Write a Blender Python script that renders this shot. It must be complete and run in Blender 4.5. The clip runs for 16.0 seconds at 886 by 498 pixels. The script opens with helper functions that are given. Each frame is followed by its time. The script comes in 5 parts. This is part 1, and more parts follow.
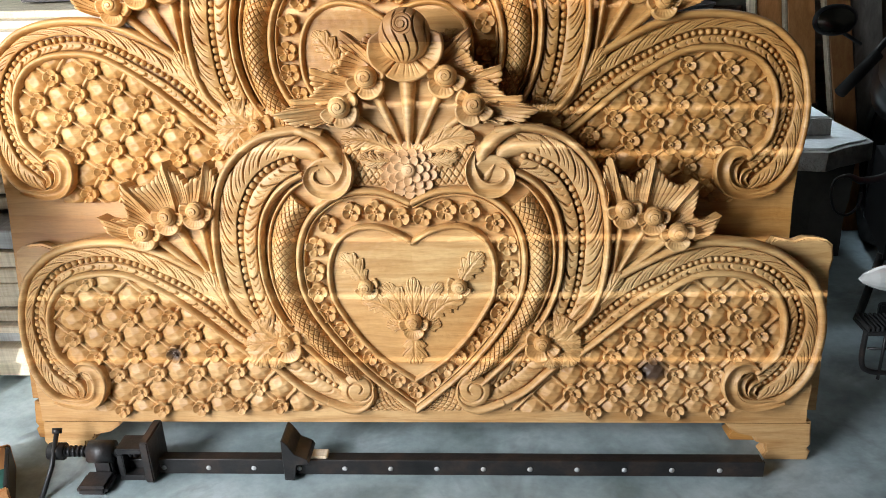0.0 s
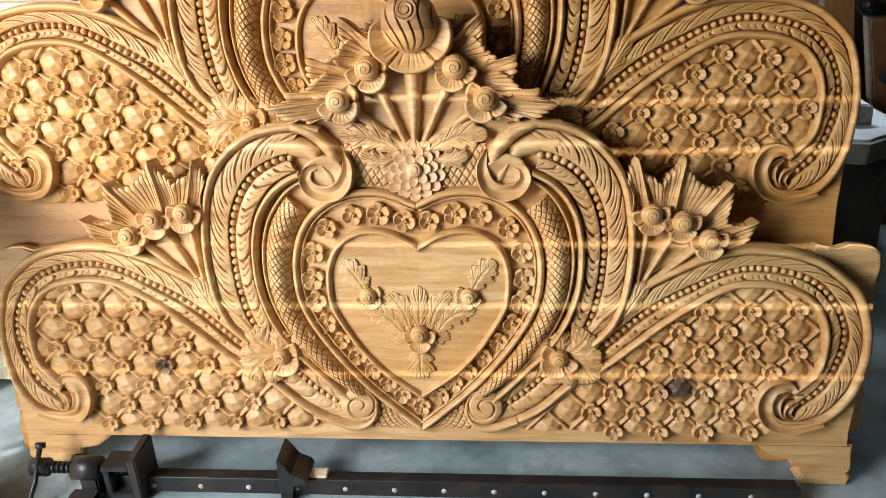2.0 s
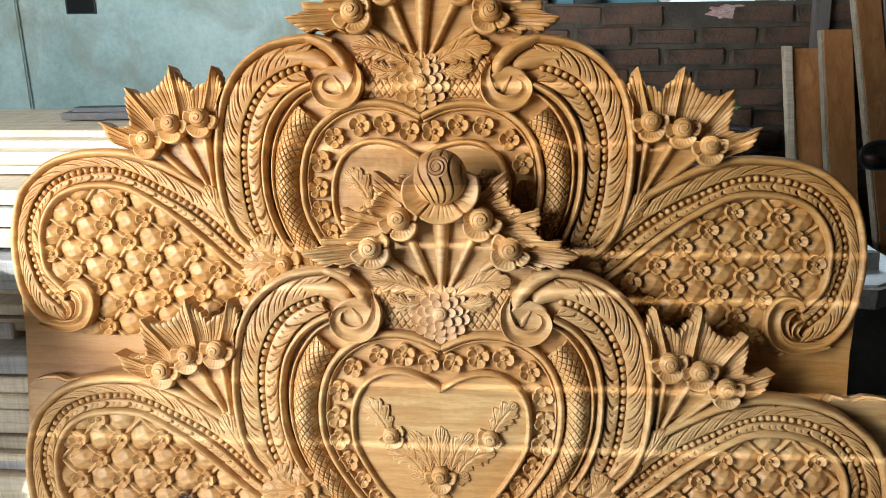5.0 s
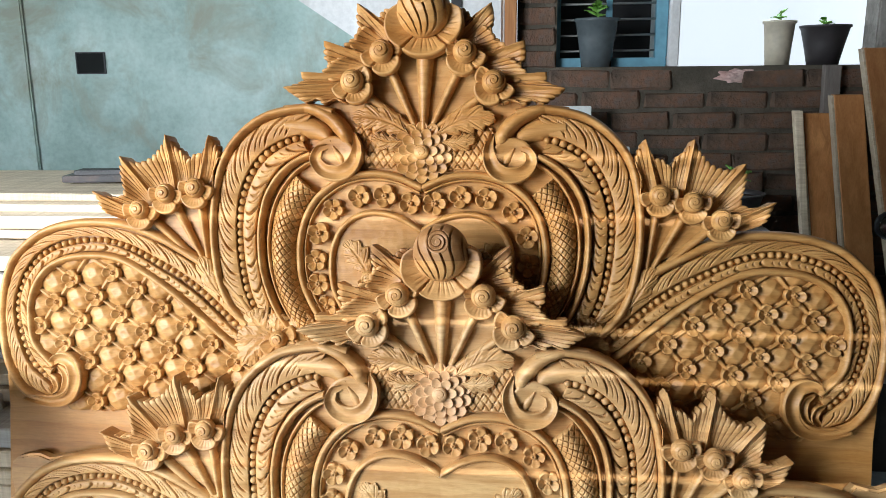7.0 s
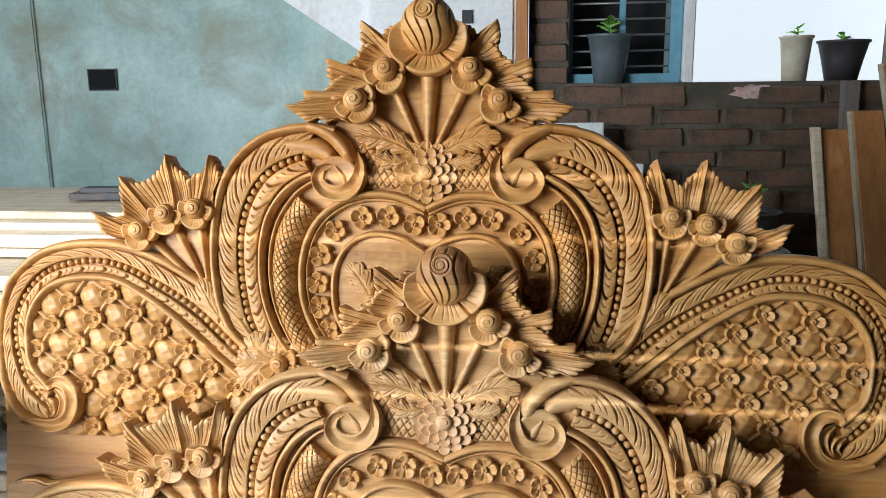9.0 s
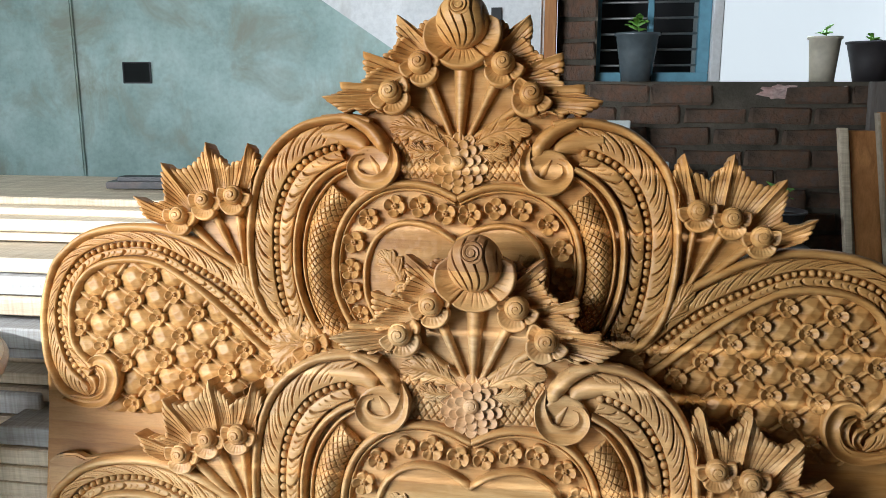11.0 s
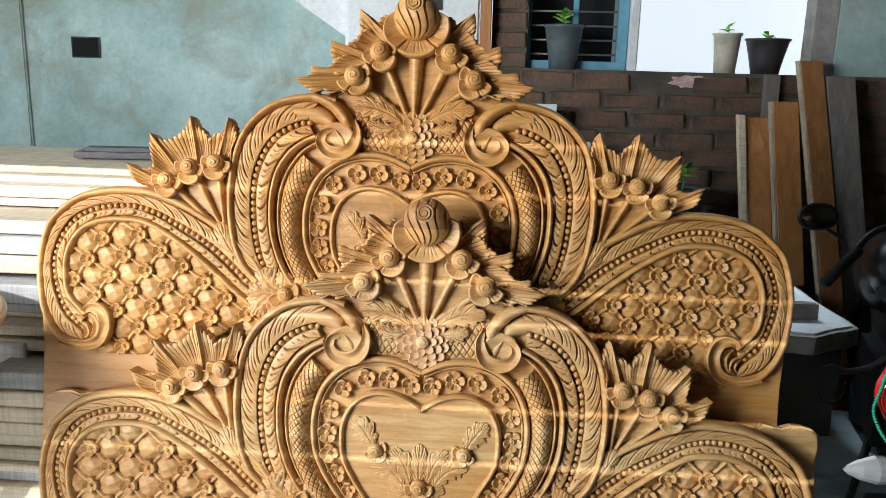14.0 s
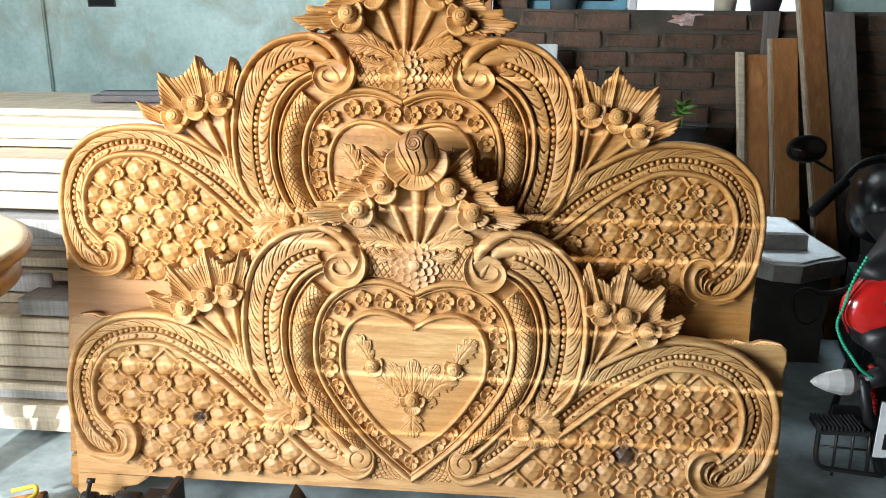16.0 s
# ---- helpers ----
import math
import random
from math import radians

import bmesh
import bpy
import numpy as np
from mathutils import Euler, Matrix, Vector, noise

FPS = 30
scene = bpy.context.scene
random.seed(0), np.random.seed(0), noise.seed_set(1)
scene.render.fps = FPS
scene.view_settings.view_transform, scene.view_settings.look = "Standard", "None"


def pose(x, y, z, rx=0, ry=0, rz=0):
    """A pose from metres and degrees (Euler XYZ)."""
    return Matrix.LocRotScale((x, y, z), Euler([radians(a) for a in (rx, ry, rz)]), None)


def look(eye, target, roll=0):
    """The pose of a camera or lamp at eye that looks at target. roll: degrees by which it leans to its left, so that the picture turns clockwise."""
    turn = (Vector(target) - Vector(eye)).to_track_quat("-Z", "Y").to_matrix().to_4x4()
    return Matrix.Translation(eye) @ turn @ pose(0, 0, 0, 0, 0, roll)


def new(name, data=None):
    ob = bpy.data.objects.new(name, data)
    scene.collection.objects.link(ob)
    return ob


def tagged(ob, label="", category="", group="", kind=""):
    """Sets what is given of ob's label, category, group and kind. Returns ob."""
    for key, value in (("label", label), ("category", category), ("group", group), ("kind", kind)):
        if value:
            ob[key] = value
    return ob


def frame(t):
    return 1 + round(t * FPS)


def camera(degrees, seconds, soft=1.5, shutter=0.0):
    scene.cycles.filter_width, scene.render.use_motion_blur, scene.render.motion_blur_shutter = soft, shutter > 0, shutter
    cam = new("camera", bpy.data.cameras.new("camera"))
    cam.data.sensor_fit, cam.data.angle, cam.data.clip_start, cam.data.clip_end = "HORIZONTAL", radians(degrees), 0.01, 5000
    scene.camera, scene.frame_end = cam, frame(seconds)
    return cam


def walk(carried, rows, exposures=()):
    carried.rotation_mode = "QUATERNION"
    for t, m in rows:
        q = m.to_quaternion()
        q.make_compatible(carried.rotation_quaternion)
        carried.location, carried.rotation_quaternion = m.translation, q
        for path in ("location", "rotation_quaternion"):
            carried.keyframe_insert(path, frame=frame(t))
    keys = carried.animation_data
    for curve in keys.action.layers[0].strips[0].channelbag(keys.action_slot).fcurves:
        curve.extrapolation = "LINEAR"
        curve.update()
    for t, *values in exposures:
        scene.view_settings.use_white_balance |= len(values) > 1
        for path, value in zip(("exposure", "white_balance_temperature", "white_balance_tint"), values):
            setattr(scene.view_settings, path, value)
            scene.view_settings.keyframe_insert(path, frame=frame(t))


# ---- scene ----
cam = camera(58.2, 16.0, 0.65)
METRES, EYE, TILT, LEAN, TURN = 0.95, 1.184, -23.0, 1.6, 2.5
ROWS = [
    (0.0, 0.0, 0.0, 0.0, 0.0, 0.0, -0.0),
    (0.5, 0.0093, 0.0492, 0.0234, 0.07, -0.04, 0.17),
    (1.0, 0.0177, 0.0975, 0.0398, 0.23, -0.96, 0.14),
    (1.5, 0.0152, 0.1299, 0.0535, 0.53, -1.6, 0.01),
    (2.0, 0.0185, 0.1506, 0.0631, 1.26, -1.67, -0.25),
    (2.5, 0.0206, 0.1629, 0.0724, 1.65, -1.73, -0.29),
    (3.0, 0.0135, 0.1428, 0.077, 1.81, -1.43, -0.69),
    (3.5, 0.0039, 0.1043, 0.0801, 1.83, 0.72, -0.84),
    (4.0, -0.0065, 0.0887, 0.0923, 1.83, 3.26, -1.24),
    (4.5, -0.0129, 0.0848, 0.1042, 1.77, 4.92, -1.52),
    (5.0, -0.0164, 0.0791, 0.1201, 1.78, 6.59, -1.66),
    (7.5, 0.0042, 0.1559, 0.189, 2.66, 10.46, -2.31),
    (8.0, 0.0105, 0.1716, 0.1966, 2.9, 10.56, -2.41),
    (8.5, 0.018, 0.1809, 0.2076, 3.18, 11.23, -2.46),
    (11.0, 0.0023, 0.1398, 0.1749, 4.75, 11.13, -3.82),
    (11.5, -0.0123, 0.1002, 0.1585, 4.6, 10.35, -4.41),
    (12.0, -0.0442, 0.0395, 0.1385, 4.52, 10.19, -4.49),
    (12.5, -0.0603, -0.0289, 0.1148, 4.07, 10.17, -4.44),
    (13.0, -0.0537, -0.0846, 0.094, 2.4, 10.15, -4.06),
    (13.5, -0.0411, -0.1258, 0.0778, 0.6, 10.2, -3.46),
    (14.0, -0.0342, -0.1529, 0.0666, -0.37, 10.04, -3.21),
    (14.5, -0.0089, -0.1738, 0.0496, -0.29, 8.78, -2.73),
    (15.0, 0.0265, -0.2125, 0.0263, -0.13, 7.71, -2.53),
    (15.5, 0.0496, -0.2503, 0.0069, 0.63, 7.09, -2.68),
    (16.0, 0.0549, -0.272, -0.0096, 1.36, 6.47, -2.95),
]
walk(cam, [(t, pose(0, 0, EYE, TILT, LEAN, TURN) @ pose(METRES * x, METRES * y, METRES * z, 90 + pitch, roll, yaw)) for t, x, y, z, yaw, pitch, roll in ROWS],
     [(0, -.36, 6150, 8), (3, -.36, 6150, 8), (5, -.46, 6100, 8), (8, -.52, 6000, 8), (11, -.72, 6000, 8), (13, -.70, 6000, 8), (14.5, -.42, 6100, 8), (16, -.16, 6150, 8)])

# ---- world and light ----
world = bpy.data.worlds.new("world")
scene.world = world
world.use_nodes = True
wn = world.node_tree
sky = wn.nodes.new("ShaderNodeTexSky")
sky.sky_type, sky.sun_disc = "NISHITA", False
sky.sun_elevation, sky.sun_rotation = radians(28.4), radians(190)
wn.links.new(sky.outputs[0], wn.nodes["Background"].inputs[0])
wn.nodes["Background"].inputs[1].default_value = 0.05


def area_lamp(name, at, to, w, h, power, color):
    data = bpy.data.lights.new(name, "AREA")
    data.shape, data.size, data.size_y, data.energy, data.color = "RECTANGLE", w, h, power, color
    ob = new(name, data)
    ob.matrix_world = look(at, to)
    return ob


# low sun from behind, through the wide doorway and the unseen front's added gaps
sun_data = bpy.data.lights.new("sun", "SUN")
sun_data.energy, sun_data.angle, sun_data.color = 6.5, radians(0.28), (1.0, 0.98, 0.95)
sun = new("sun", sun_data)
sun.matrix_world = look((-1.08, -6.0, 3.30), (0, 0, 0))

# skylight lamps: an unseen doorway at the left, the opening at the back
area_lamp("door_daylight", (-2.08, -0.56, 1.28), (-0.95, 1.55, 0.62), 0.75, 1.6, 76, (0.97, 0.98, 1.0)).data.spread = radians(130)
# two added fill lamps at the left; no side door or window is seen
area_lamp("side_fill", (-2.46, 0.05, 1.66), (-0.75, 1.60, 0.75), 0.7, 0.8, 52, (0.97, 0.98, 1.0)).data.spread = radians(130)
area_lamp("left_fill", (-3.93, 1.25, 1.55), (-1.2, 2.1, 0.55), 0.8, 1.1, 104, (0.92, 0.98, 1.0))
area_lamp("window_daylight", (0.97, 3.72, 1.95), (1.10, 2.95, 0.45), 0.4, 0.4, 2, (0.80, 0.92, 1.0)).data.spread = radians(30)

# ---- materials ----
def material(name):
    m = bpy.data.materials.new(name)
    m.use_nodes = True
    return m, m.node_tree.nodes, m.node_tree.links, m.node_tree.nodes["Principled BSDF"]


def node(ns, kind, **values):
    n = ns.new(kind)
    for key, value in values.items():
        n.inputs[key].default_value = value
    return n


def ramp(ns, stops):
    r = ns.new("ShaderNodeValToRGB")
    e = r.color_ramp.elements
    while len(e) < len(stops):
        e.new(0.5)
    for k, (at, c) in enumerate(stops):
        e[k].position, e[k].color = at, (*c, 1)
    return r


def mixed(ns, ln, mode, fac, a, b):
    m = ns.new("ShaderNodeMix")
    m.data_type, m.blend_type = "RGBA", mode
    for sock, v in ((m.inputs[0], fac), (m.inputs[6], a), (m.inputs[7], b)):
        if hasattr(v, "is_output"):
            ln.new(v, sock)
        else:
            sock.default_value = v if isinstance(v, (int, float)) else (*v, 1)
    return m.outputs[2]


def wood(name, light, dark, red, stretch=(3, 26, 26), rough=0.42, tone=0.5, bump=0.25, random_tint=0.0, space="Object", knots=(), chisel=0.0, saw=0.0, board=None, planks=()):
    """Sawn or carved wood: long grain along the first axis, broad boards of differing tone, fine fibre relief."""
    m, ns, ln, bsdf = material(name)
    co = ns.new("ShaderNodeTexCoord")
    out = co.outputs[space]
    if board:
        here, lean = board
        pos, off = ns.new("ShaderNodeNewGeometry"), ns.new("ShaderNodeVectorMath")
        off.operation = "SUBTRACT"
        off.inputs[1].default_value = here
        ln.new(pos.outputs["Position"], off.inputs[0])
        axes = ns.new("ShaderNodeCombineXYZ")
        c, d = math.cos(radians(lean)), math.sin(radians(lean))
        for k, axis in enumerate(((1, 0, 0), (0, d, c), (0, -c, d))):
            dot = ns.new("ShaderNodeVectorMath")
            dot.operation = "DOT_PRODUCT"
            dot.inputs[1].default_value = axis
            ln.new(off.outputs[0], dot.inputs[0])
            ln.new(dot.outputs["Value"], axes.inputs[k])
        out = axes.outputs[0]
    if random_tint:
        info = ns.new("ShaderNodeObjectInfo")
        add = ns.new("ShaderNodeVectorMath")
        add.operation = "MULTIPLY_ADD"
        add.inputs[1].default_value = (1, 1, 1)
        ln.new(co.outputs[space], add.inputs[0])
        scale = ns.new("ShaderNodeVectorMath")
        scale.operation = "SCALE"
        scale.inputs[0].default_value = (7.1, 3.3, 5.7)
        ln.new(info.outputs["Random"], scale.inputs["Scale"])
        ln.new(scale.outputs[0], add.inputs[2])
        out = add.outputs[0]
    mp = ns.new("ShaderNodeMapping")
    mp.inputs["Scale"].default_value = stretch
    ln.new(out, mp.inputs[0])
    warp = node(ns, "ShaderNodeTexNoise", Scale=1.3, Detail=4.0, Roughness=0.55, Distortion=0.8)
    ln.new(mp.outputs[0], warp.inputs["Vector"])
    fine = node(ns, "ShaderNodeTexNoise", Scale=9.0, Detail=6.0, Roughness=0.7)
    ln.new(mp.outputs[0], fine.inputs["Vector"])
    broad = node(ns, "ShaderNodeTexNoise", Scale=2.6, Detail=2.0, Roughness=0.5)
    bm_ = ns.new("ShaderNodeMapping")
    bm_.inputs["Scale"].default_value = (0.45, 2.0, 1.0)
    ln.new(out, bm_.inputs[0])
    ln.new(bm_.outputs[0], broad.inputs["Vector"])
    r1 = ramp(ns, [(0.30, dark), (0.5, tuple(0.5 * (a + b) for a, b in zip(light, dark))), (0.68, light)])
    ln.new(warp.outputs[0], r1.inputs[0])
    r2 = ramp(ns, [(0.35, (0, 0, 0)), (0.65, (1, 1, 1))])
    ln.new(broad.outputs[0], r2.inputs[0])
    sc = ns.new("ShaderNodeMath")
    sc.operation = "MULTIPLY"
    sc.inputs[1].default_value = tone
    ln.new(r2.outputs[0], sc.inputs[0])
    col = mixed(ns, ln, "MIX", sc.outputs[0], r1.outputs[0], red)
    r3 = ramp(ns, [(0.30, (0.68, 0.61, 0.53)), (0.56, (1, 1, 1))])
    ln.new(fine.outputs[0], r3.inputs[0])
    col = mixed(ns, ln, "MULTIPLY", 0.55, col, r3.outputs[0])
    if planks:
        figure = ns.new("ShaderNodeTexWave")
        figure.wave_type, figure.bands_direction, figure.wave_profile = "BANDS", "Y", "SAW"
        for key, value in (("Scale", 9.0), ("Distortion", 7.0), ("Detail", 3.0), ("Detail Scale", 0.9), ("Detail Roughness", 0.55)):
            figure.inputs[key].default_value = value
        fm = ns.new("ShaderNodeMapping")
        fm.inputs["Scale"].default_value = (0.28, 1.0, 1.6)
        ln.new(out, fm.inputs[0])
        ln.new(fm.outputs[0], figure.inputs["Vector"])
        fr = ramp(ns, [(0.0, (1, 1, 1)), (0.62, (0.98, 0.95, 0.92)), (0.93, (0.76, 0.66, 0.55)), (1.0, (1, 1, 1))])
        ln.new(figure.outputs["Fac"], fr.inputs[0])
        col = mixed(ns, ln, "MULTIPLY", 0.55, col, fr.outputs[0])
        sep = ns.new("ShaderNodeSeparateXYZ")
        ln.new(out, sep.inputs[0])
        rise = node(ns, "ShaderNodeMapRange")
        rise.inputs["From Min"].default_value, rise.inputs["From Max"].default_value = -0.4, 1.1
        ln.new(sep.outputs[1], rise.inputs[0])
        tones = ramp(ns, [((v + 0.4) / 1.5, c) for v, c in planks])
        tones.color_ramp.interpolation = "CONSTANT"
        ln.new(rise.outputs[0], tones.inputs[0])
        col = mixed(ns, ln, "MULTIPLY", 1.0, col, tones.outputs[0])
        blot = node(ns, "ShaderNodeTexNoise", Scale=5.5, Detail=5.0, Roughness=0.6, Distortion=0.5)
        ln.new(bm_.outputs[0], blot.inputs["Vector"])
        br = ramp(ns, [(0.32, (0.80, 0.72, 0.61)), (0.50, (1, 1, 1)), (0.70, (1.05, 1.06, 1.10))])
        ln.new(blot.outputs[0], br.inputs[0])
        col = mixed(ns, ln, "MULTIPLY", 0.7, col, br.outputs[0])
    if saw:
        sm = ns.new("ShaderNodeMapping")
        sm.inputs["Scale"].default_value = (70, 3, 3)
        ln.new(out, sm.inputs[0])
        sn = node(ns, "ShaderNodeTexNoise", Scale=2.0, Detail=3.0)
        ln.new(sm.outputs[0], sn.inputs["Vector"])
        sr = ramp(ns, [(0.36, (0.66, 0.62, 0.58)), (0.6, (1, 1, 1))])
        ln.new(sn.outputs[0], sr.inputs[0])
        col = mixed(ns, ln, "MULTIPLY", saw, col, sr.outputs[0])
    if random_tint:
        hsv = ns.new("ShaderNodeHueSaturation")
        mr = node(ns, "ShaderNodeMapRange")
        mr.inputs["To Min"].default_value, mr.inputs["To Max"].default_value = 1 - random_tint, 1 + random_tint
        ln.new(info.outputs["Random"], mr.inputs[0])
        ln.new(mr.outputs[0], hsv.inputs["Value"])
        ln.new(col, hsv.inputs["Color"])
        col = hsv.outputs[0]
    for ku, kv, kr in knots:
        far = ns.new("ShaderNodeVectorMath")
        far.operation = "DISTANCE"
        far.inputs[1].default_value = (ku, kv, 0.012)
        ln.new(out, far.inputs[0])
        kn = node(ns, "ShaderNodeTexNoise", Scale=60.0, Detail=3.0)
        ln.new(out, kn.inputs["Vector"])
        ka = ns.new("ShaderNodeMath")
        ka.operation = "MULTIPLY_ADD"
        ka.inputs[1].default_value = 0.02
        ln.new(kn.outputs[0], ka.inputs[0])
        ln.new(far.outputs["Value"], ka.inputs[2])
        kr_ = ramp(ns, [(kr * 0.6 + 0.008, (0.94, 0.94, 0.94)), (kr + 0.016, (0, 0, 0))])
        ln.new(ka.outputs[0], kr_.inputs[0])
        col = mixed(ns, ln, "MIX", kr_.outputs[0], col, (0.06, 0.035, 0.025))
    ln.new(col, bsdf.inputs["Base Color"])
    rr = node(ns, "ShaderNodeMapRange")
    rr.inputs["To Min"].default_value, rr.inputs["To Max"].default_value = rough - 0.08, rough + 0.14
    ln.new(fine.outputs[0], rr.inputs[0])
    ln.new(rr.outputs[0], bsdf.inputs["Roughness"])
    bsdf.inputs["Specular IOR Level"].default_value = 0.45
    bp = node(ns, "ShaderNodeBump", Strength=bump, Distance=0.002)
    ln.new(fine.outputs[0], bp.inputs["Height"])
    ln.new(bp.outputs[0], bsdf.inputs["Normal"])
    if chisel:
        cv = node(ns, "ShaderNodeTexVoronoi", Scale=85.0)
        cv.feature = "SMOOTH_F1"
        ln.new(out, cv.inputs["Vector"])
        cb = node(ns, "ShaderNodeBump", Strength=chisel, Distance=0.0016)
        ln.new(cv.outputs["Distance"], cb.inputs["Height"])
        ln.new(cb.outputs[0], bp.inputs["Normal"])
    return m


def rough_surface(name, colors, scale=4.0, fine=60.0, rough=0.8, bump=0.3, dist=0.004, metal=0.0, stain=None, stain_scale=1.2):
    """Plaster, concrete, cast iron, plastic: mottling at two scales, pits and stains."""
    m, ns, ln, bsdf = material(name)
    co = ns.new("ShaderNodeTexCoord")
    a = node(ns, "ShaderNodeTexNoise", Scale=scale, Detail=6.0, Roughness=0.6)
    b = node(ns, "ShaderNodeTexNoise", Scale=fine, Detail=4.0, Roughness=0.6)
    ln.new(co.outputs["Object"], a.inputs["Vector"])
    ln.new(co.outputs["Object"], b.inputs["Vector"])
    n = len(colors)
    r = ramp(ns, [(0.3 + 0.4 * k / max(1, n - 1), c) for k, c in enumerate(colors)])
    ln.new(a.outputs[0], r.inputs[0])
    rb = ramp(ns, [(0.3, (0.78, 0.78, 0.78)), (0.6, (1, 1, 1))])
    ln.new(b.outputs[0], rb.inputs[0])
    col = mixed(ns, ln, "MULTIPLY", 0.6, r.outputs[0], rb.outputs[0])
    if stain:
        s = node(ns, "ShaderNodeTexNoise", Scale=stain_scale, Detail=5.0, Roughness=0.65, Distortion=0.6)
        ln.new(co.outputs["Object"], s.inputs["Vector"])
        rs = ramp(ns, [(0.52, (0, 0, 0)), (0.70, (1, 1, 1))])
        ln.new(s.outputs[0], rs.inputs[0])
        col = mixed(ns, ln, "MIX", rs.outputs[0], col, stain)
    ln.new(col, bsdf.inputs["Base Color"])
    bsdf.inputs["Roughness"].default_value, bsdf.inputs["Metallic"].default_value = rough, metal
    bp = node(ns, "ShaderNodeBump", Strength=bump, Distance=dist)
    ln.new(b.outputs[0], bp.inputs["Height"])
    ln.new(bp.outputs[0], bsdf.inputs["Normal"])
    return m


def plain(name, color, rough=0.5, metal=0.0, coat=0.0):
    m, ns, ln, bsdf = material(name)
    co = ns.new("ShaderNodeTexCoord")
    b = node(ns, "ShaderNodeTexNoise", Scale=35.0, Detail=4.0)
    ln.new(co.outputs["Object"], b.inputs["Vector"])
    r = ramp(ns, [(0.3, tuple(c * 0.82 for c in color)), (0.65, color)])
    ln.new(b.outputs[0], r.inputs[0])
    ln.new(r.outputs[0], bsdf.inputs["Base Color"])
    bsdf.inputs["Roughness"].default_value, bsdf.inputs["Metallic"].default_value = rough, metal
    bsdf.inputs["Coat Weight"].default_value = coat
    return m


FOOT_AT, HEAD_AT, BOARD_LEAN, HEAD_TILT = (-.157, 1.522, 0), (-.212, 1.675, .455), 10.3, -.6
FOOT_PLANKS = [(-.4, (1.02, 1.0, 1.0)), (.243, (.99, .90, .77)), (.396, (1.06, 1.08, 1.06)), (.525, (1.0, .93, .83)), (.640, (.97, .97, .98)), (.817, (1.02, .95, .84)), (.945, (.62, .53, .50))]
HEAD_PLANKS = [(-.4, (1.0, .92, .78)), (.10, (1.02, 1.0, .98)), (.30, (.96, .93, .88)), (.52, (1.03, .98, .92)), (.68, (.96, .88, .78)), (.80, (1.0, .93, .84)), (.93, (1.06, 1.08, 1.14))]
TEAK_FOOT = wood("teak_footboard", (0.66, 0.452, 0.220), (0.44, 0.243, 0.088), (0.54, 0.288, 0.090), rough=0.44, tone=0.5, knots=((.534, .227, .034), (-.552, .269, .020)), chisel=0.5, board=(FOOT_AT, BOARD_LEAN), planks=FOOT_PLANKS)
TEAK_HEAD = wood("teak_headboard", (0.62, 0.392, 0.155), (0.40, 0.206, 0.058), (0.48, 0.230, 0.056), rough=0.44, tone=0.7, chisel=0.5, board=(HEAD_AT, BOARD_LEAN), planks=HEAD_PLANKS)
TEAK_PINK = wood("teak_rosette", (0.66, 0.42, 0.22), (0.50, 0.275, 0.12), (0.60, 0.335, 0.145), rough=0.50, tone=0.5, chisel=0.5, board=(FOOT_AT, BOARD_LEAN))
PLANK = wood("sawn_plank", (0.76, 0.66, 0.50), (0.55, 0.44, 0.30), (0.58, 0.50, 0.40), saw=0.5, stretch=(2, 30, 30), rough=0.62, tone=0.35, bump=0.5, random_tint=0.28)
PLANK_GREY = wood("weathered_plank", (0.56, 0.57, 0.58), (0.34, 0.35, 0.36), (0.46, 0.43, 0.39), saw=0.6, stretch=(2, 30, 30), rough=0.7, tone=0.4, bump=0.5, random_tint=0.2)
LUMBER = wood("leaning_lumber", (0.58, 0.28, 0.10), (0.34, 0.14, 0.045), (0.48, 0.19, 0.055), stretch=(26, 26, 2), rough=0.6, tone=0.4, bump=0.4, random_tint=0.3)
LUMBER_GREY = wood("grey_lumber", (0.26, 0.24, 0.22), (0.15, 0.13, 0.12), (0.22, 0.18, 0.15), stretch=(26, 26, 2), rough=0.7, tone=0.4, bump=0.4, random_tint=0.2)
# boards behind the camera, coloured very dark to cut fill light
DIM_FRONT = wood("dim_front_boards", (0.13, 0.115, 0.10), (0.07, 0.06, 0.05), (0.10, 0.08, 0.06), stretch=(2, 26, 26), rough=0.75, tone=0.4, bump=0.4)
TABLE_EDGE = wood("table_edge", (0.44, 0.29, 0.12), (0.30, 0.17, 0.06), (0.36, 0.21, 0.07), stretch=(3, 20, 20), rough=0.35, tone=0.4)
TABLE = wood("table_wood", (0.78, 0.64, 0.42), (0.64, 0.47, 0.26), (0.72, 0.54, 0.30), stretch=(3, 20, 20), rough=0.28, tone=0.3)
PLASTER = rough_surface("grey_green_plaster", [(0.28, 0.38, 0.35), (0.40, 0.52, 0.49), (0.51, 0.62, 0.59)], scale=3.4, fine=45, rough=0.85, bump=0.25, stain=(0.29, 0.31, 0.25), stain_scale=2.8)
WHITEWASH = rough_surface("whitewash", [(0.62, 0.64, 0.64), (0.76, 0.77, 0.77), (0.80, 0.80, 0.80)], scale=2.5, fine=50, rough=0.85, bump=0.3, stain=(0.5, 0.49, 0.46), stain_scale=2.0)
CONCRETE = rough_surface("concrete_floor", [(0.16, 0.20, 0.20), (0.30, 0.36, 0.37), (0.45, 0.51, 0.53)], scale=5.2, fine=40, rough=0.6, bump=0.35, stain=(0.13, 0.15, 0.14), stain_scale=3.1)
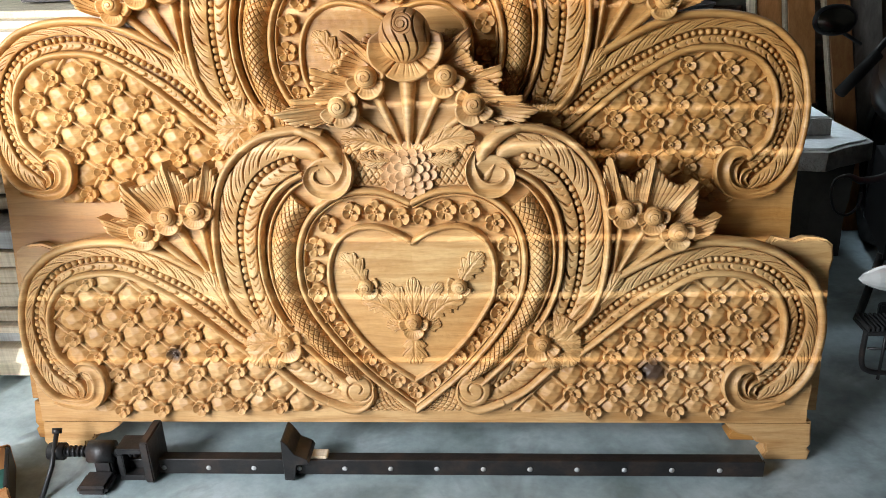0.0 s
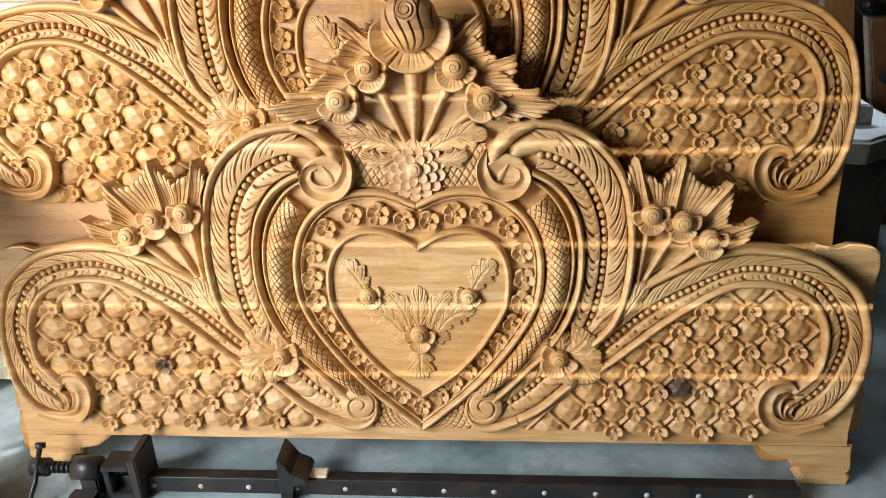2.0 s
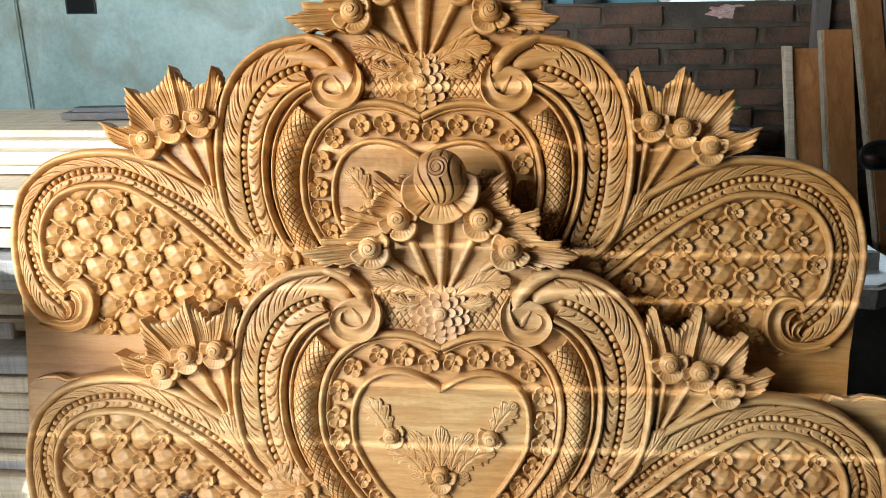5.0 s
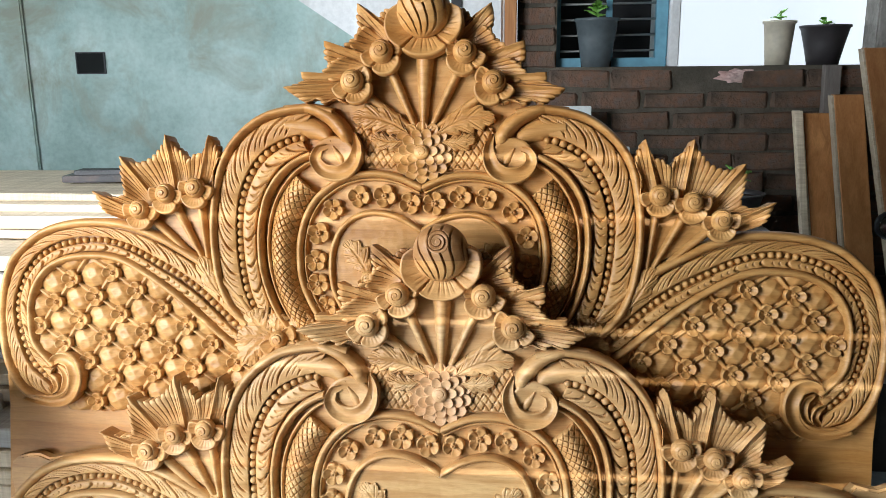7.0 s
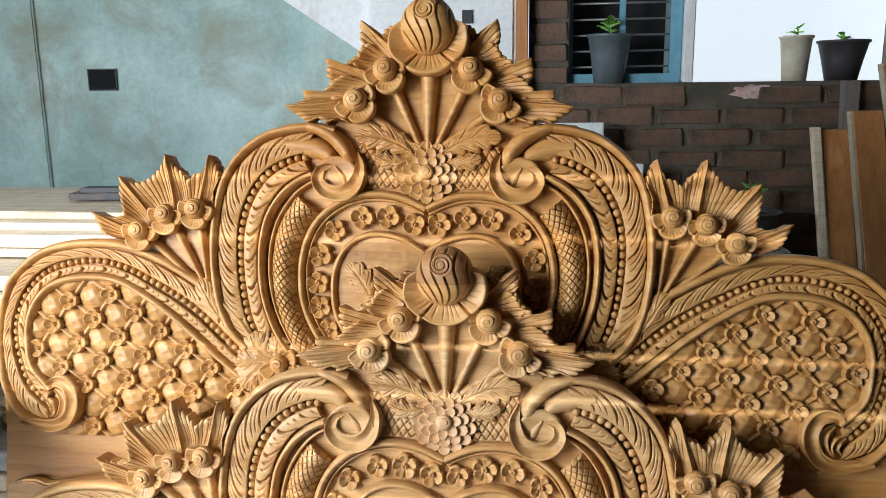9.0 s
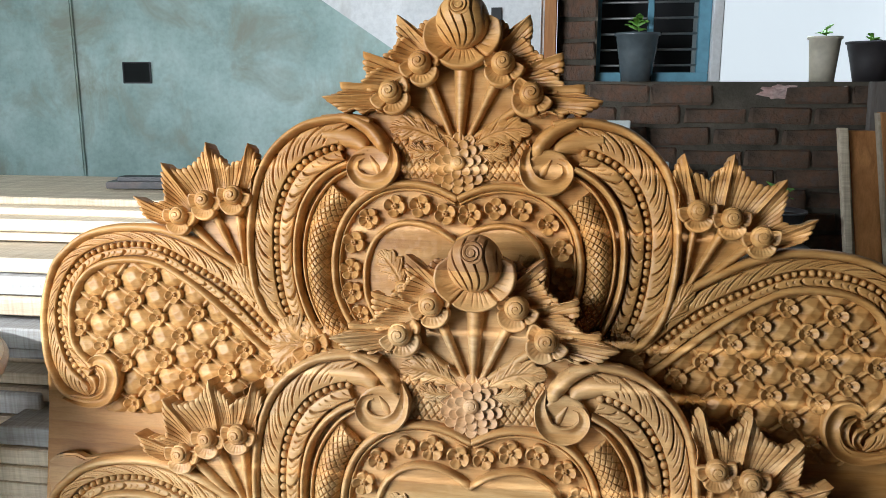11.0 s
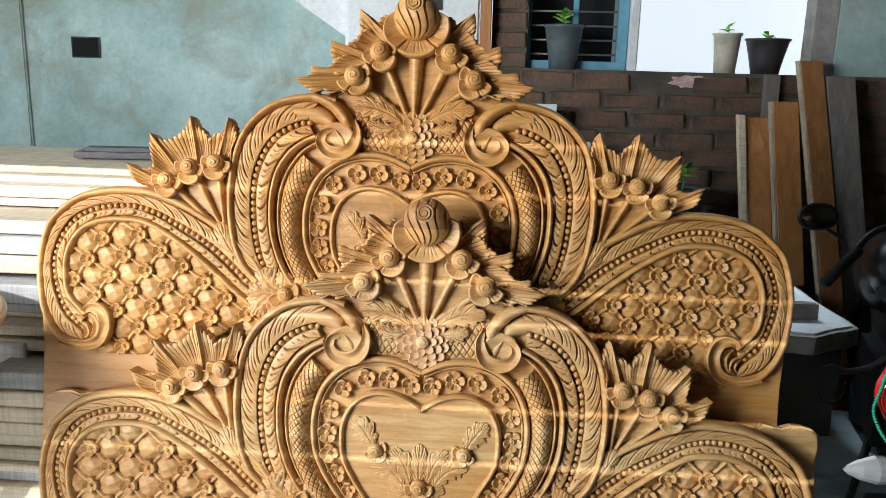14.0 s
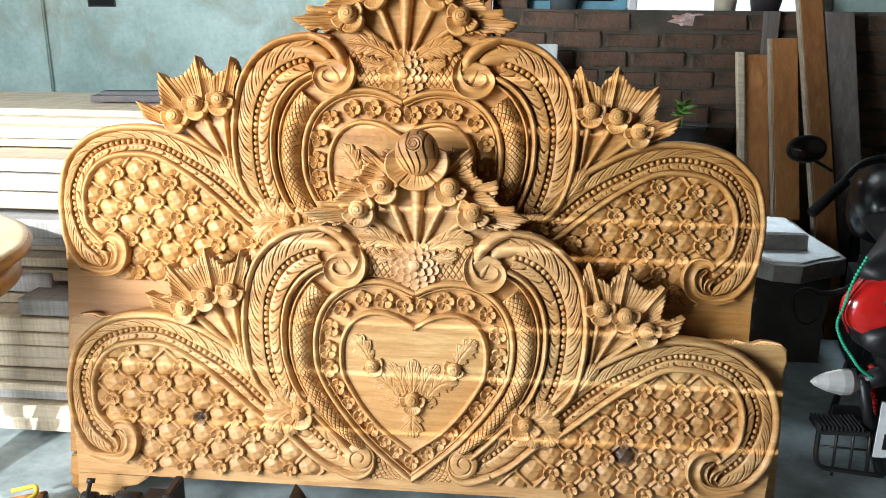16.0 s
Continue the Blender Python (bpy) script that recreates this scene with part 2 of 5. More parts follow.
ROUGH_CONCRETE = rough_surface("rough_concrete", [(0.20, 0.19, 0.17), (0.34, 0.32, 0.29), (0.42, 0.40, 0.37)], scale=9, fine=60, rough=0.9, bump=0.8, dist=0.01)
# near-black colour that stands in for shade and holds down bounce light
SHADE_DARK = rough_surface("shade_dark_concrete", [(0.028, 0.025, 0.022), (0.060, 0.054, 0.047)], scale=5, fine=50, rough=0.95, bump=0.6)
MORTAR = rough_surface("dark_mortar", [(0.060, 0.052, 0.038), (0.14, 0.12, 0.09)], scale=8, fine=70, rough=0.95, bump=0.8, dist=0.006)
BLUE_PAINT = plain("blue_paint", (0.16, 0.36, 0.46), rough=0.5)
BAR_STEEL = plain("window_bar_steel", (0.30, 0.30, 0.29), rough=0.5, metal=0.6)
IRON = rough_surface("clamp_iron", [(0.010, 0.010, 0.010), (0.020, 0.018, 0.018), (0.055, 0.036, 0.028)], scale=14, fine=90, rough=0.42, bump=0.5, dist=0.002, metal=0.2)
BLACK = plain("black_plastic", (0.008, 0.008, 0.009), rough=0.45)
RUBBER = plain("rubber", (0.010, 0.010, 0.010), rough=0.75)
RED = plain("red_bodywork", (0.55, 0.015, 0.012), rough=0.22, coat=0.8)
CHROME = plain("chrome", (0.7, 0.7, 0.72), rough=0.15, metal=1.0)
LEAF = rough_surface("seedling_leaf", [(0.10, 0.26, 0.03), (0.20, 0.42, 0.06)], scale=20, fine=80, rough=0.5, bump=0.2)
SOIL = rough_surface("soil", [(0.05, 0.035, 0.025), (0.10, 0.07, 0.05)], scale=30, fine=120, rough=0.95, bump=0.9)

# ---- mesh helpers ----
def thing(name, label, category, at=(0, 0, 0), rot=(0, 0, 0), group="", kind=""):
    ob = new(name)
    ob.empty_display_size = 0.1
    ob.matrix_world = pose(*at, *rot)
    return tagged(ob, label, category, group, kind)


def made(name, verts, faces, mat, smooth=True):
    me = bpy.data.meshes.new(name)
    me.from_pydata(np.asarray(verts, float), [], faces)
    me.update()
    if smooth:
        me.polygons.foreach_set("use_smooth", [True] * len(me.polygons))
    me.materials.append(mat)
    return me


def part(name, geom, mat, parent=None, label="", smooth=True, kind=""):
    """One mesh object under a thing or a part; geom is (verts, faces), a bmesh or a mesh."""
    if isinstance(geom, tuple):
        me = made(name, *geom, mat, smooth)
    elif isinstance(geom, bmesh.types.BMesh):
        me = bpy.data.meshes.new(name)
        geom.to_mesh(me)
        geom.free()
        me.materials.append(mat)
        if smooth:
            me.polygons.foreach_set("use_smooth", [True] * len(me.polygons))
    else:
        me = geom
    ob = new(name, me)
    if parent:
        ob.parent = parent
    return tagged(ob, label, kind=kind)


def joined(*geoms):
    vs, fs, k = [], [], 0
    for v, f in geoms:
        vs.extend(v)
        fs.extend([tuple(int(i) + k for i in q) for q in f])
        k += len(v)
    return vs, fs


def mirrored(geom):
    v, f = geom
    return np.array(v, float) * (-1, 1, 1), f[:, ::-1] if isinstance(f, np.ndarray) else [tuple(reversed(q)) for q in f]


def moved(geom, m):
    return [tuple(m @ Vector(v)) for v in geom[0]], geom[1]


def curve(pts, n):
    """A smooth line through a few points, cut into n even steps."""
    p = np.array(pts, float)
    e = np.vstack([2 * p[0] - p[1], p, 2 * p[-1] - p[-2]])
    out = []
    for i in range(len(p) - 1):
        a, b, c, d = e[i:i + 4]
        t = np.linspace(0, 1, 24, endpoint=False)[:, None]
        out.append(0.5 * (2 * b + (c - a) * t + (2 * a - 5 * b + 4 * c - d) * t**2 + (3 * b - a - 3 * c + d) * t**3))
    out = np.vstack([*out, p[-1:]])
    l = np.r_[0, np.cumsum(np.hypot(*np.diff(out, axis=0).T))]
    s = np.linspace(0, l[-1], n)
    return np.stack([np.interp(s, l, out[:, k]) for k in range(2)], 1)


def lengths(c):
    return np.r_[0, np.cumsum(np.hypot(*np.diff(c, axis=0).T))]


def side(c, d):
    """The line c shifted sideways by d (a number or one for each point)."""
    g = np.gradient(c, axis=0)
    g /= np.hypot(*g.T)[:, None] + 1e-9
    return c + np.stack([-g[:, 1], g[:, 0]], 1) * np.reshape(d, (-1, 1))


def grid(P, H, skirt=None):
    """A sheet of points P (n, m, 2) at heights H, with its edges turned down to the height skirt."""
    n, m = H.shape
    V = np.dstack([P, H])
    if skirt is not None:
        V = np.pad(V, ((1, 1), (1, 1), (0, 0)), mode="edge")
        V[0, :, 2] = V[-1, :, 2] = V[:, 0, 2] = V[:, -1, 2] = skirt
        n, m = n + 2, m + 2
    idx = np.arange(n * m).reshape(n, m)
    q = np.stack([idx[:-1, :-1], idx[1:, :-1], idx[1:, 1:], idx[:-1, 1:]], -1).reshape(-1, 4)
    a, b = P[1:, :-1] - P[:-1, :-1], P[:-1, 1:] - P[:-1, :-1]
    if (a[..., 0] * b[..., 1] - a[..., 1] * b[..., 0]).sum() < 0:
        q = q[:, ::-1]
    return V.reshape(-1, 3), q


def ribbon(A, B, m, hf, skirt=-0.001):
    """A band between two lines; hf(s, l) gives its height across (0 to 1) and along (metres)."""
    s = np.linspace(0, 1, m)
    P = A[:, None] * (1 - s)[None, :, None] + B[:, None] * s[None, :, None]
    l = lengths(0.5 * (A + B))
    H = hf(s[None, :] + 0 * l[:, None], l[:, None] + 0 * s[None, :])
    return grid(P, H, skirt)


def roll(c, w, h, m=7, base=0.0):
    """A rounded moulding along c, of half width w and height h (numbers, or one for each point)."""
    w, h = np.broadcast_to(w, len(c)), np.broadcast_to(h, len(c))
    s = np.linspace(-1, 1, m)
    P = np.stack([side(c, w * k) for k in s], 1)
    H = base + h[:, None] * np.sqrt(np.clip(1 - (0.96 * s[None, :]) ** 2, 0, 1))
    return grid(P, H, base - 0.001)


def groove(x, width):
    """1 in a narrow cut about every whole number of x, 0 between."""
    d = np.abs(x - np.round(x))
    return np.clip(1 - d / width, 0, 1)


def nicks(pitch, slant, depth, base, bulge, outer=True):
    """Acanthus band: a gently swelling strip with bowed cuts from one edge and two finer strokes after each."""
    def hf(s, l):
        q = s if outer else 1 - s
        x = (l - slant * (q + 0.40 * np.sin(np.pi * q))) / pitch
        step = x - np.floor(x)
        bold = groove(x, 0.075) * np.clip((0.92 - q) / 0.45, 0, 1)
        fine = 0.34 * np.maximum(groove(x - 0.30, 0.042), groove(x - 0.56, 0.042)) * np.clip((q - 0.12) / 0.1, 0, 1) * np.clip((0.80 - q) / 0.2, 0, 1)
        return base + bulge * np.sin(np.pi * np.clip(s, 0.02, 0.98)) ** 0.6 - depth * np.maximum(bold, fine) + 0.0016 * (step - 0.5) * np.sin(np.pi * s)
    return hf


def hatched(base, bulge, pitch, depth=0.0022):
    """Crossed diagonal cuts over a swelling body."""
    def hf(s, l, w=None):
        x = s * hatch_width
        return base + bulge * np.sin(np.pi * s) ** 0.75 - depth * np.maximum(groove((l + x) / pitch, 0.125), groove((l - x) / pitch, 0.125))
    return hf


hatch_width = 0.065


def leaf(p0, p1, width, height, lobes=5, bend=0.0, lift=0.012, base=0.004, broad=0.45, n=64, m=25, fan=False, depth=0.0042):
    """A carved leaf from its foot p0 to its tip p1, with a lobed edge, a midrib and cut veins."""
    p0, p1 = np.array(p0, float), np.array(p1, float)
    d = p1 - p0
    nrm = np.array([-d[1], d[0]])
    t = np.linspace(0, 1, n)
    spine = p0 + d * t[:, None] + nrm * (bend * np.sin(np.pi * t) ** 1.0)[:, None]
    env = np.clip(np.sin(np.pi * np.clip(t, 0.001, 0.999) ** (np.log(0.5) / np.log(broad))), 0, 1) ** 0.75
    if fan:
        env = np.clip(0.30 + 0.95 * t, 0, 1) * np.clip((1 - t) / 0.14, 0, 1) ** 0.45
    saw = (t * lobes) % 1.0
    edge = env * (0.56 + 0.46 * saw**0.75 * np.clip((1 - saw) / 0.16, 0, 1) ** 0.6)
    if fan:
        edge = env
    s = np.linspace(-1, 1, m)
    wv = width * np.maximum(edge, 0.02)
    g = np.gradient(spine, axis=0)
    g /= np.hypot(*g.T)[:, None]
    perp = np.stack([-g[:, 1], g[:, 0]], 1)
    back = 0.42 * width * (np.abs(s) ** 1.6)
    P = spine[:, None] + perp[:, None] * (wv[:, None] * s[None, :])[..., None] + g[:, None] * (back[None, :] * env[:, None])[..., None]
    if fan:
        P = P + g[:, None] * (0.16 * width * np.cos(s * 3 * np.pi)[None, :] * (t[:, None] > 0.8) * (t[:, None] - 0.8) * 5)[..., None]
    S, T = np.meshgrid(s, t)
    if fan:
        veins = groove(S * 3.5 + 0.5 + 0.25 * np.sin(3 * T), 0.26)
        H = base + height * (0.55 + 0.45 * np.cos(S * np.pi * 0.5)) * (0.6 + 0.4 * T) - 1.2 * depth * veins * (T > 0.06) + lift * T**2
    else:
        ahead = T * lobes - 0.9 * np.abs(S) ** 0.8
        veins = np.maximum(groove(ahead, 0.13), 0.5 * groove(3 * ahead, 0.26)) * np.clip(np.abs(S) * 4 - 0.3, 0, 1)
        H = base + height * (0.45 + 0.55 * np.cos(S * np.pi * 0.5)) * np.sin(np.pi * np.clip(0.18 + 0.8 * T, 0, 1)) ** 0.5 - depth * veins - depth * groove(S * 0.5, 0.06) + lift * T**2
    return grid(P, H, base - 0.006)


def polar(R, hf, nr=9, nt=40, rf=None, at=(0, 0), base=0.0):
    """A round sheet about a centre; rf(a) is the outline's radius as a share of R, hf(r, a) the height."""
    a = np.linspace(0, 2 * np.pi, nt + 1)[:-1]
    r = np.linspace(0, 1, nr)[1:]
    A, Q = np.meshgrid(a, r)
    rad = Q * R * (rf(A) if rf else 1)
    V = [(at[0], at[1], float(hf(np.array(0.0), np.array(0.0))))]
    V += list(zip((at[0] + rad * np.cos(A)).ravel(), (at[1] + rad * np.sin(A)).ravel(), np.asarray(hf(Q, A) + 0 * A).ravel()))
    V += list(zip((at[0] + rad[-1] * np.cos(a)), (at[1] + rad[-1] * np.sin(a)), [base] * nt))
    F = [(0, 1 + k, 1 + (k + 1) % nt) for k in range(nt)]
    for j in range(nr - 1):
        o = 1 + j * nt
        F += [(o + k, o + nt + k, o + nt + (k + 1) % nt, o + (k + 1) % nt) for k in range(nt)]
    return V, F


def blossom(R, petals=4, height=0.011, turn=0.0):
    """A small flower of cupped petals with a raised lip, a deep ring and a bored knob."""
    def lobe(a):
        return np.abs(np.cos(petals * (a - turn) / 2))

    def rf(a):
        return 0.72 + 0.28 * lobe(a) ** 0.55

    def hf(r, a):
        cup = height * (0.12 + 1.0 * r**1.7) * np.clip((1.05 - r) / 0.13, 0.25, 1)
        part_line = -0.55 * height * np.clip(1 - lobe(a) / 0.45, 0, 1) * np.clip(r * 2 - 0.5, 0, 1)
        knob = 0.85 * height * np.clip(1 - (r / 0.30) ** 4, 0, 1) - 0.30 * height * np.clip(1 - (r / 0.12) ** 2, 0, 1)
        return np.maximum(cup + part_line, knob)
    return polar(R, hf, 15, 10 * petals, rf, base=-0.005)


def bud(R, height, turn=0.0, wraps=2.7):
    """A closed bud: a ball with a spiral petal edge cut round its crown."""
    def hf(r, a):
        ball = height * np.sqrt(np.clip(1 - (0.97 * r) ** 2, 0, 1))
        x = wraps * r**0.85 - (a - turn) / (2 * np.pi)
        saw = x - np.floor(x)
        return ball + height * (0.07 * (saw - 0.5) - 0.13 * groove(x, 0.13)) * np.clip(r * 5, 0, 1) * np.clip((1 - r) * 5, 0, 1)
    return polar(R, hf, 30, 64, base=0.0)


def rose(R, height):
    """The large rose bud: an egg with a spiral crown set high, whose petal edges sweep down to one point."""
    def hf(r, a):
        x, y = r * np.cos(a), r * np.sin(a)
        egg = height * np.sqrt(np.clip(1 - (0.97 * r) ** 2, 0, 1)) * (1 + 0.12 * y)
        below = np.clip((0.42 - y) / 1.44, 0, 0.985)
        fold = (x + 0.05) / np.sqrt(1 - below**2)
        far = np.hypot(x + 0.05, y - 0.40)
        ring = far / 0.135 + np.arctan2(y - 0.40, x + 0.05) / (2 * np.pi)
        sweep = 2.6 * fold + 0.55 * np.sin(2.4 * (y + 0.25)) + 0.35
        mix = np.clip((far - 0.36) / 0.08, 0, 1)
        saw = (ring - np.floor(ring)) * (1 - mix) + (sweep - np.floor(sweep)) * mix
        cut = np.where(far < 0.40, groove(ring, 0.15), groove(sweep, 0.13))
        return egg + height * (0.07 * (saw - 0.5) - 0.10 * cut) * np.clip(far * 9 - 0.5, 0, 1) * np.clip((1 - r) * 7, 0, 1)
    return polar(R, hf, 66, 200, base=0.0)


def rose_cup(R, height):
    """The three open petals below the rose, cupped, with a rolled lip and cut ribs."""
    at = radians(1) * np.array([0, 20, 40, 90, 140, 165, 185, 205, 231, 270, 318, 342, 360])
    size = [1, 1, .74, .6, .74, .96, 1, .98, .86, .845, .86, .97, 1]

    def rf(a):
        return np.interp(a % (2 * np.pi), at, size)

    def hf(r, a):
        d = np.minimum(np.abs(a - radians(231)), np.abs(a - radians(318)))
        rib = groove(a * 26 / (2 * np.pi) + 0.35 * np.sin(5 * a), 0.14) * np.clip(r * 4 - 1.5, 0, 1) * np.clip((0.88 - r) * 6, 0, 1)
        crease = np.clip(1 - d / 0.055, 0, 1) * np.clip(r * 3 - 0.9, 0, 1)
        return height * (0.20 + 0.86 * r**1.5) * np.clip((1.04 - r) / 0.08, 0.45, 1) - 0.0034 * rib - 0.013 * crease
    return polar(R, hf, 24, 200, rf, base=-0.004)


def petal_skirt(R, height, ribs=24):
    """The three open petals on one side of a bud, about the first axis, with a rolled lip and cut ribs."""
    def rf(a):
        b = (a + np.pi) % (2 * np.pi) - np.pi
        lobes = 0.70 + 0.30 * np.abs(np.cos(1.5 * b)) ** 0.42
        return np.where(np.abs(b) < 1.9, lobes, lobes - (lobes - 0.46) * np.clip((np.abs(b) - 1.9) / 0.4, 0, 1))

    def hf(r, a):
        b = (a + np.pi) % (2 * np.pi) - np.pi
        line = np.clip(1 - np.minimum(np.abs(b - 1.047), np.abs(b + 1.047)) / 0.10, 0, 1) * np.clip(r * 3 - 1, 0, 1)
        rib = groove(ribs * b / (2 * np.pi) + 0.3 * np.sin(3 * b), 0.17) * np.clip(r * 4 - 1.8, 0, 1) * np.clip((0.88 - r) * 6, 0, 1)
        return height * (0.22 + 0.84 * r**1.6) * np.clip((1.04 - r) / 0.09, 0.35, 1) - 0.12 * height * rib - 0.45 * height * line
    return polar(R, hf, 16, 110, rf, base=-0.004)


def fan(foot_pts, edge_pts, tips, pitch=.0130, base=.012, rise=.024, hollow=.012, depth=.0046, horn=.008, n=700, rows=30):
    """A spread leaf from its foot line to its edge line: raised veins that end in curled tips, hollow lobes with cut flutes, a ruffled edge."""
    edge, foot = curve(edge_pts, n), curve(foot_pts, n)
    le = lengths(edge)
    at = [le[int(np.argmin(np.hypot(*(edge - t).T)))] for t in tips]
    gap = np.min([np.abs(le - a) for a in at], axis=0)
    curl = np.clip(sum(np.exp(-((le - a) / .0075) ** 2) for a in at), 0, 1)
    ridge = np.clip(sum(np.exp(-((le - a) / .0045) ** 2) for a in at), 0, 1)
    sway = sum(np.sign(le - a) * np.exp(-np.abs(le - a) / .05) * (1 - np.exp(-((le - a) / .006) ** 2)) for a in at)
    s_ = np.linspace(0, 1, rows)
    S, L = np.meshgrid(s_, le)
    phase = L / pitch - 3.2 * sway[:, None] * (1 - S) ** 1.6
    wave = np.abs(np.sin(np.pi * le / pitch))
    ruffle = .065 * (wave ** .55 - .75) * (1 - curl) + .03 * sum(np.exp(-np.abs(le - a) / .0045) for a in at)
    P = foot[:, None] + (edge - foot)[:, None] * s_[None, :, None] * (1 + ruffle[:, None, None] * s_[None, :, None] ** 6)
    lobe = np.clip(gap / .035, 0, 1)[:, None] * np.sin(np.pi * np.clip(S * .94, 0, 1))
    cuts = groove(phase, .11) * np.clip(S * 3 - .9, 0, 1) * np.clip((1.01 - S) * 9, .25, 1) * (1 - ridge[:, None])
    H = base + rise * S**1.1 - hollow * lobe + .005 * ridge[:, None] * np.clip(S * 5, 0, 1) + horn * curl[:, None] * S**4 - depth * cuts - .006 * np.clip(S * 12 - 11, 0, 1) + .0022 * (wave[:, None] - .6) * S**3 * (1 - curl[:, None])
    return grid(P, H, -.002)


def stem(p0, p1, w0, w1, h0, h1, base=0.002, bend=0.0):
    p0, p1 = np.array(p0), np.array(p1)
    t = np.linspace(0, 1, 12)
    d = p1 - p0
    c = p0 + d * t[:, None] + np.array([-d[1], d[0]]) * (bend * np.sin(np.pi * t))[:, None]
    return roll(c, w0 + (w1 - w0) * t, h0 + (h1 - h0) * t, 7, base)


def prism(poly, h0, h1, bevel=0.004):
    """A slab with the outline poly between two heights, its upper edge eased."""
    bm = bmesh.new()
    low = [bm.verts.new((u, v, h0)) for u, v in poly]
    f = bm.faces.new(low)
    f.normal_update()
    if f.normal.z < 0:
        f.normal_flip()
    r = bmesh.ops.extrude_face_region(bm, geom=[f])
    top = [e for e in r["geom"] if isinstance(e, bmesh.types.BMVert)]
    for v in top:
        v.co.z = h1
    f.normal_flip()
    tf = [e for e in r["geom"] if isinstance(e, bmesh.types.BMFace)]
    if bevel:
        bmesh.ops.bevel(bm, geom=list(tf[0].edges), offset=bevel, segments=2, affect="EDGES", clamp_overlap=True)
    bmesh.ops.triangulate(bm, faces=[q for q in bm.faces if len(q.verts) > 4])
    return bm


def box(x0, x1, y0, y1, z0, z1, bevel=0.003, seg=2):
    bm = bmesh.new()
    bmesh.ops.create_cube(bm, size=1)
    for v in bm.verts:
        v.co = ((x0 + x1) / 2 + v.co.x * (x1 - x0), (y0 + y1) / 2 + v.co.y * (y1 - y0), (z0 + z1) / 2 + v.co.z * (z1 - z0))
    if bevel:
        bmesh.ops.bevel(bm, geom=list(bm.edges), offset=bevel, segments=seg, affect="EDGES", clamp_overlap=True)
    return bm


def inside(poly, P):
    x, y = P[..., 0], P[..., 1]
    r = np.zeros(x.shape, bool)
    q = np.roll(poly, 1, axis=0)
    for (ax, ay), (bx, by) in zip(poly, q):
        c = ((ay > y) != (by > y)) & (x < (bx - ax) * (y - ay) / (by - ay + 1e-12) + ax)
        r ^= c
    return r


# ---- the carved boards: one half of the pattern, u outward from the middle, v up along the board ----
WING_OUT = curve([(.781, .133), (.848, .147), (.889, .197), (.906, .267), (.911, .349), (.897, .430), (.871, .469), (.827, .508), (.759, .531), (.668, .539), (.592, .526), (.518, .493), (.445, .450), (.384, .400), (.350, .353)], 1300)
WING_BEAD = curve([(.800, .190), (.837, .232), (.857, .280), (.868, .322), (.870, .362), (.857, .403), (.837, .436), (.806, .466), (.765, .484), (.712, .493), (.660, .491), (.610, .474), (.561, .447), (.512, .421), (.463, .387), (.427, .354), (.391, .320), (.360, .300)], 1300)
WING_IN = curve([(.785, .222), (.826, .267), (.837, .315), (.836, .362), (.821, .403), (.791, .436), (.742, .455), (.677, .459), (.626, .448), (.564, .414), (.516, .381), (.467, .341), (.418, .300), (.375, .266)], 1300)
ARCH_OUT = curve([(.180, .770), (.221, .778), (.270, .776), (.320, .765), (.358, .744), (.396, .708), (.421, .663), (.434, .607), (.440, .556), (.440, .505), (.434, .453), (.423, .407), (.400, .360), (.362, .322)], 690)
ARCH_BEAD = curve([(.232, .709), (.262, .710), (.294, .698), (.320, .682), (.340, .662), (.356, .637), (.369, .606), (.377, .575), (.380, .536), (.379, .504), (.376, .466), (.370, .426), (.360, .387), (.342, .345)], 690)
ARCH_IN = curve([(.215, .681), (.240, .673), (.272, .655), (.298, .630), (.320, .593), (.330, .555), (.334, .517), (.332, .465), (.325, .426), (.309, .380), (.291, .346), (.274, .322)], 690)
HEART_OUT = curve([(.0, .612), (.040, .630), (.081, .639), (.130, .637), (.174, .622), (.213, .592), (.237, .554), (.249, .510), (.251, .465), (.245, .419), (.226, .373), (.196, .326), (.160, .279), (.110, .224), (.048, .169), (.0, .130)], 240)
HEART_IN = curve([(.0, .524), (.035, .546), (.072, .558), (.109, .559), (.141, .547), (.167, .522), (.182, .483), (.184, .438), (.177, .399), (.156, .359), (.120, .306), (.071, .255), (.0, .205)], 200)
HATCH_OUT = curve([(.195, .668), (.235, .655), (.268, .628), (.295, .585), (.308, .545), (.313, .50), (.311, .455), (.302, .41), (.285, .367), (.258, .322), (.22, .275), (.18, .235), (.137, .205)], 690)
HATCH_IN = curve([(.165, .634), (.200, .615), (.225, .592), (.247, .554), (.259, .510), (.261, .465), (.254, .419), (.235, .370), (.205, .322), (.168, .275), (.117, .219)], 690)


RIGHT_U = ((0, .20, .467, .585, .715, .84, .868, .911, 1.0), (0, .197, .456, .568, .685, .816, .848, .904, .993))


def right_hand(u, v):
    """The second half is carved a little narrower and lower than the first."""
    return np.where(u > 0, np.interp(u, *RIGHT_U), u), v - .011 * np.clip((u - .3) / .25, 0, 1) * np.clip((v - .15) / .35, 0, 1)


def warped(geom):
    a = np.array(geom[0], float)
    a[:, 0], a[:, 1] = right_hand(a[:, 0], a[:, 1])
    return a, geom[1]


def between(a, b, k):
    return a * (1 - k) + b * k


def beads_along(c, r, pitch):
    l = lengths(c)
    return [(np.interp(s, l, c[:, 0]), np.interp(s, l, c[:, 1])) for s in np.arange(pitch, l[-1] - pitch / 2, pitch)]


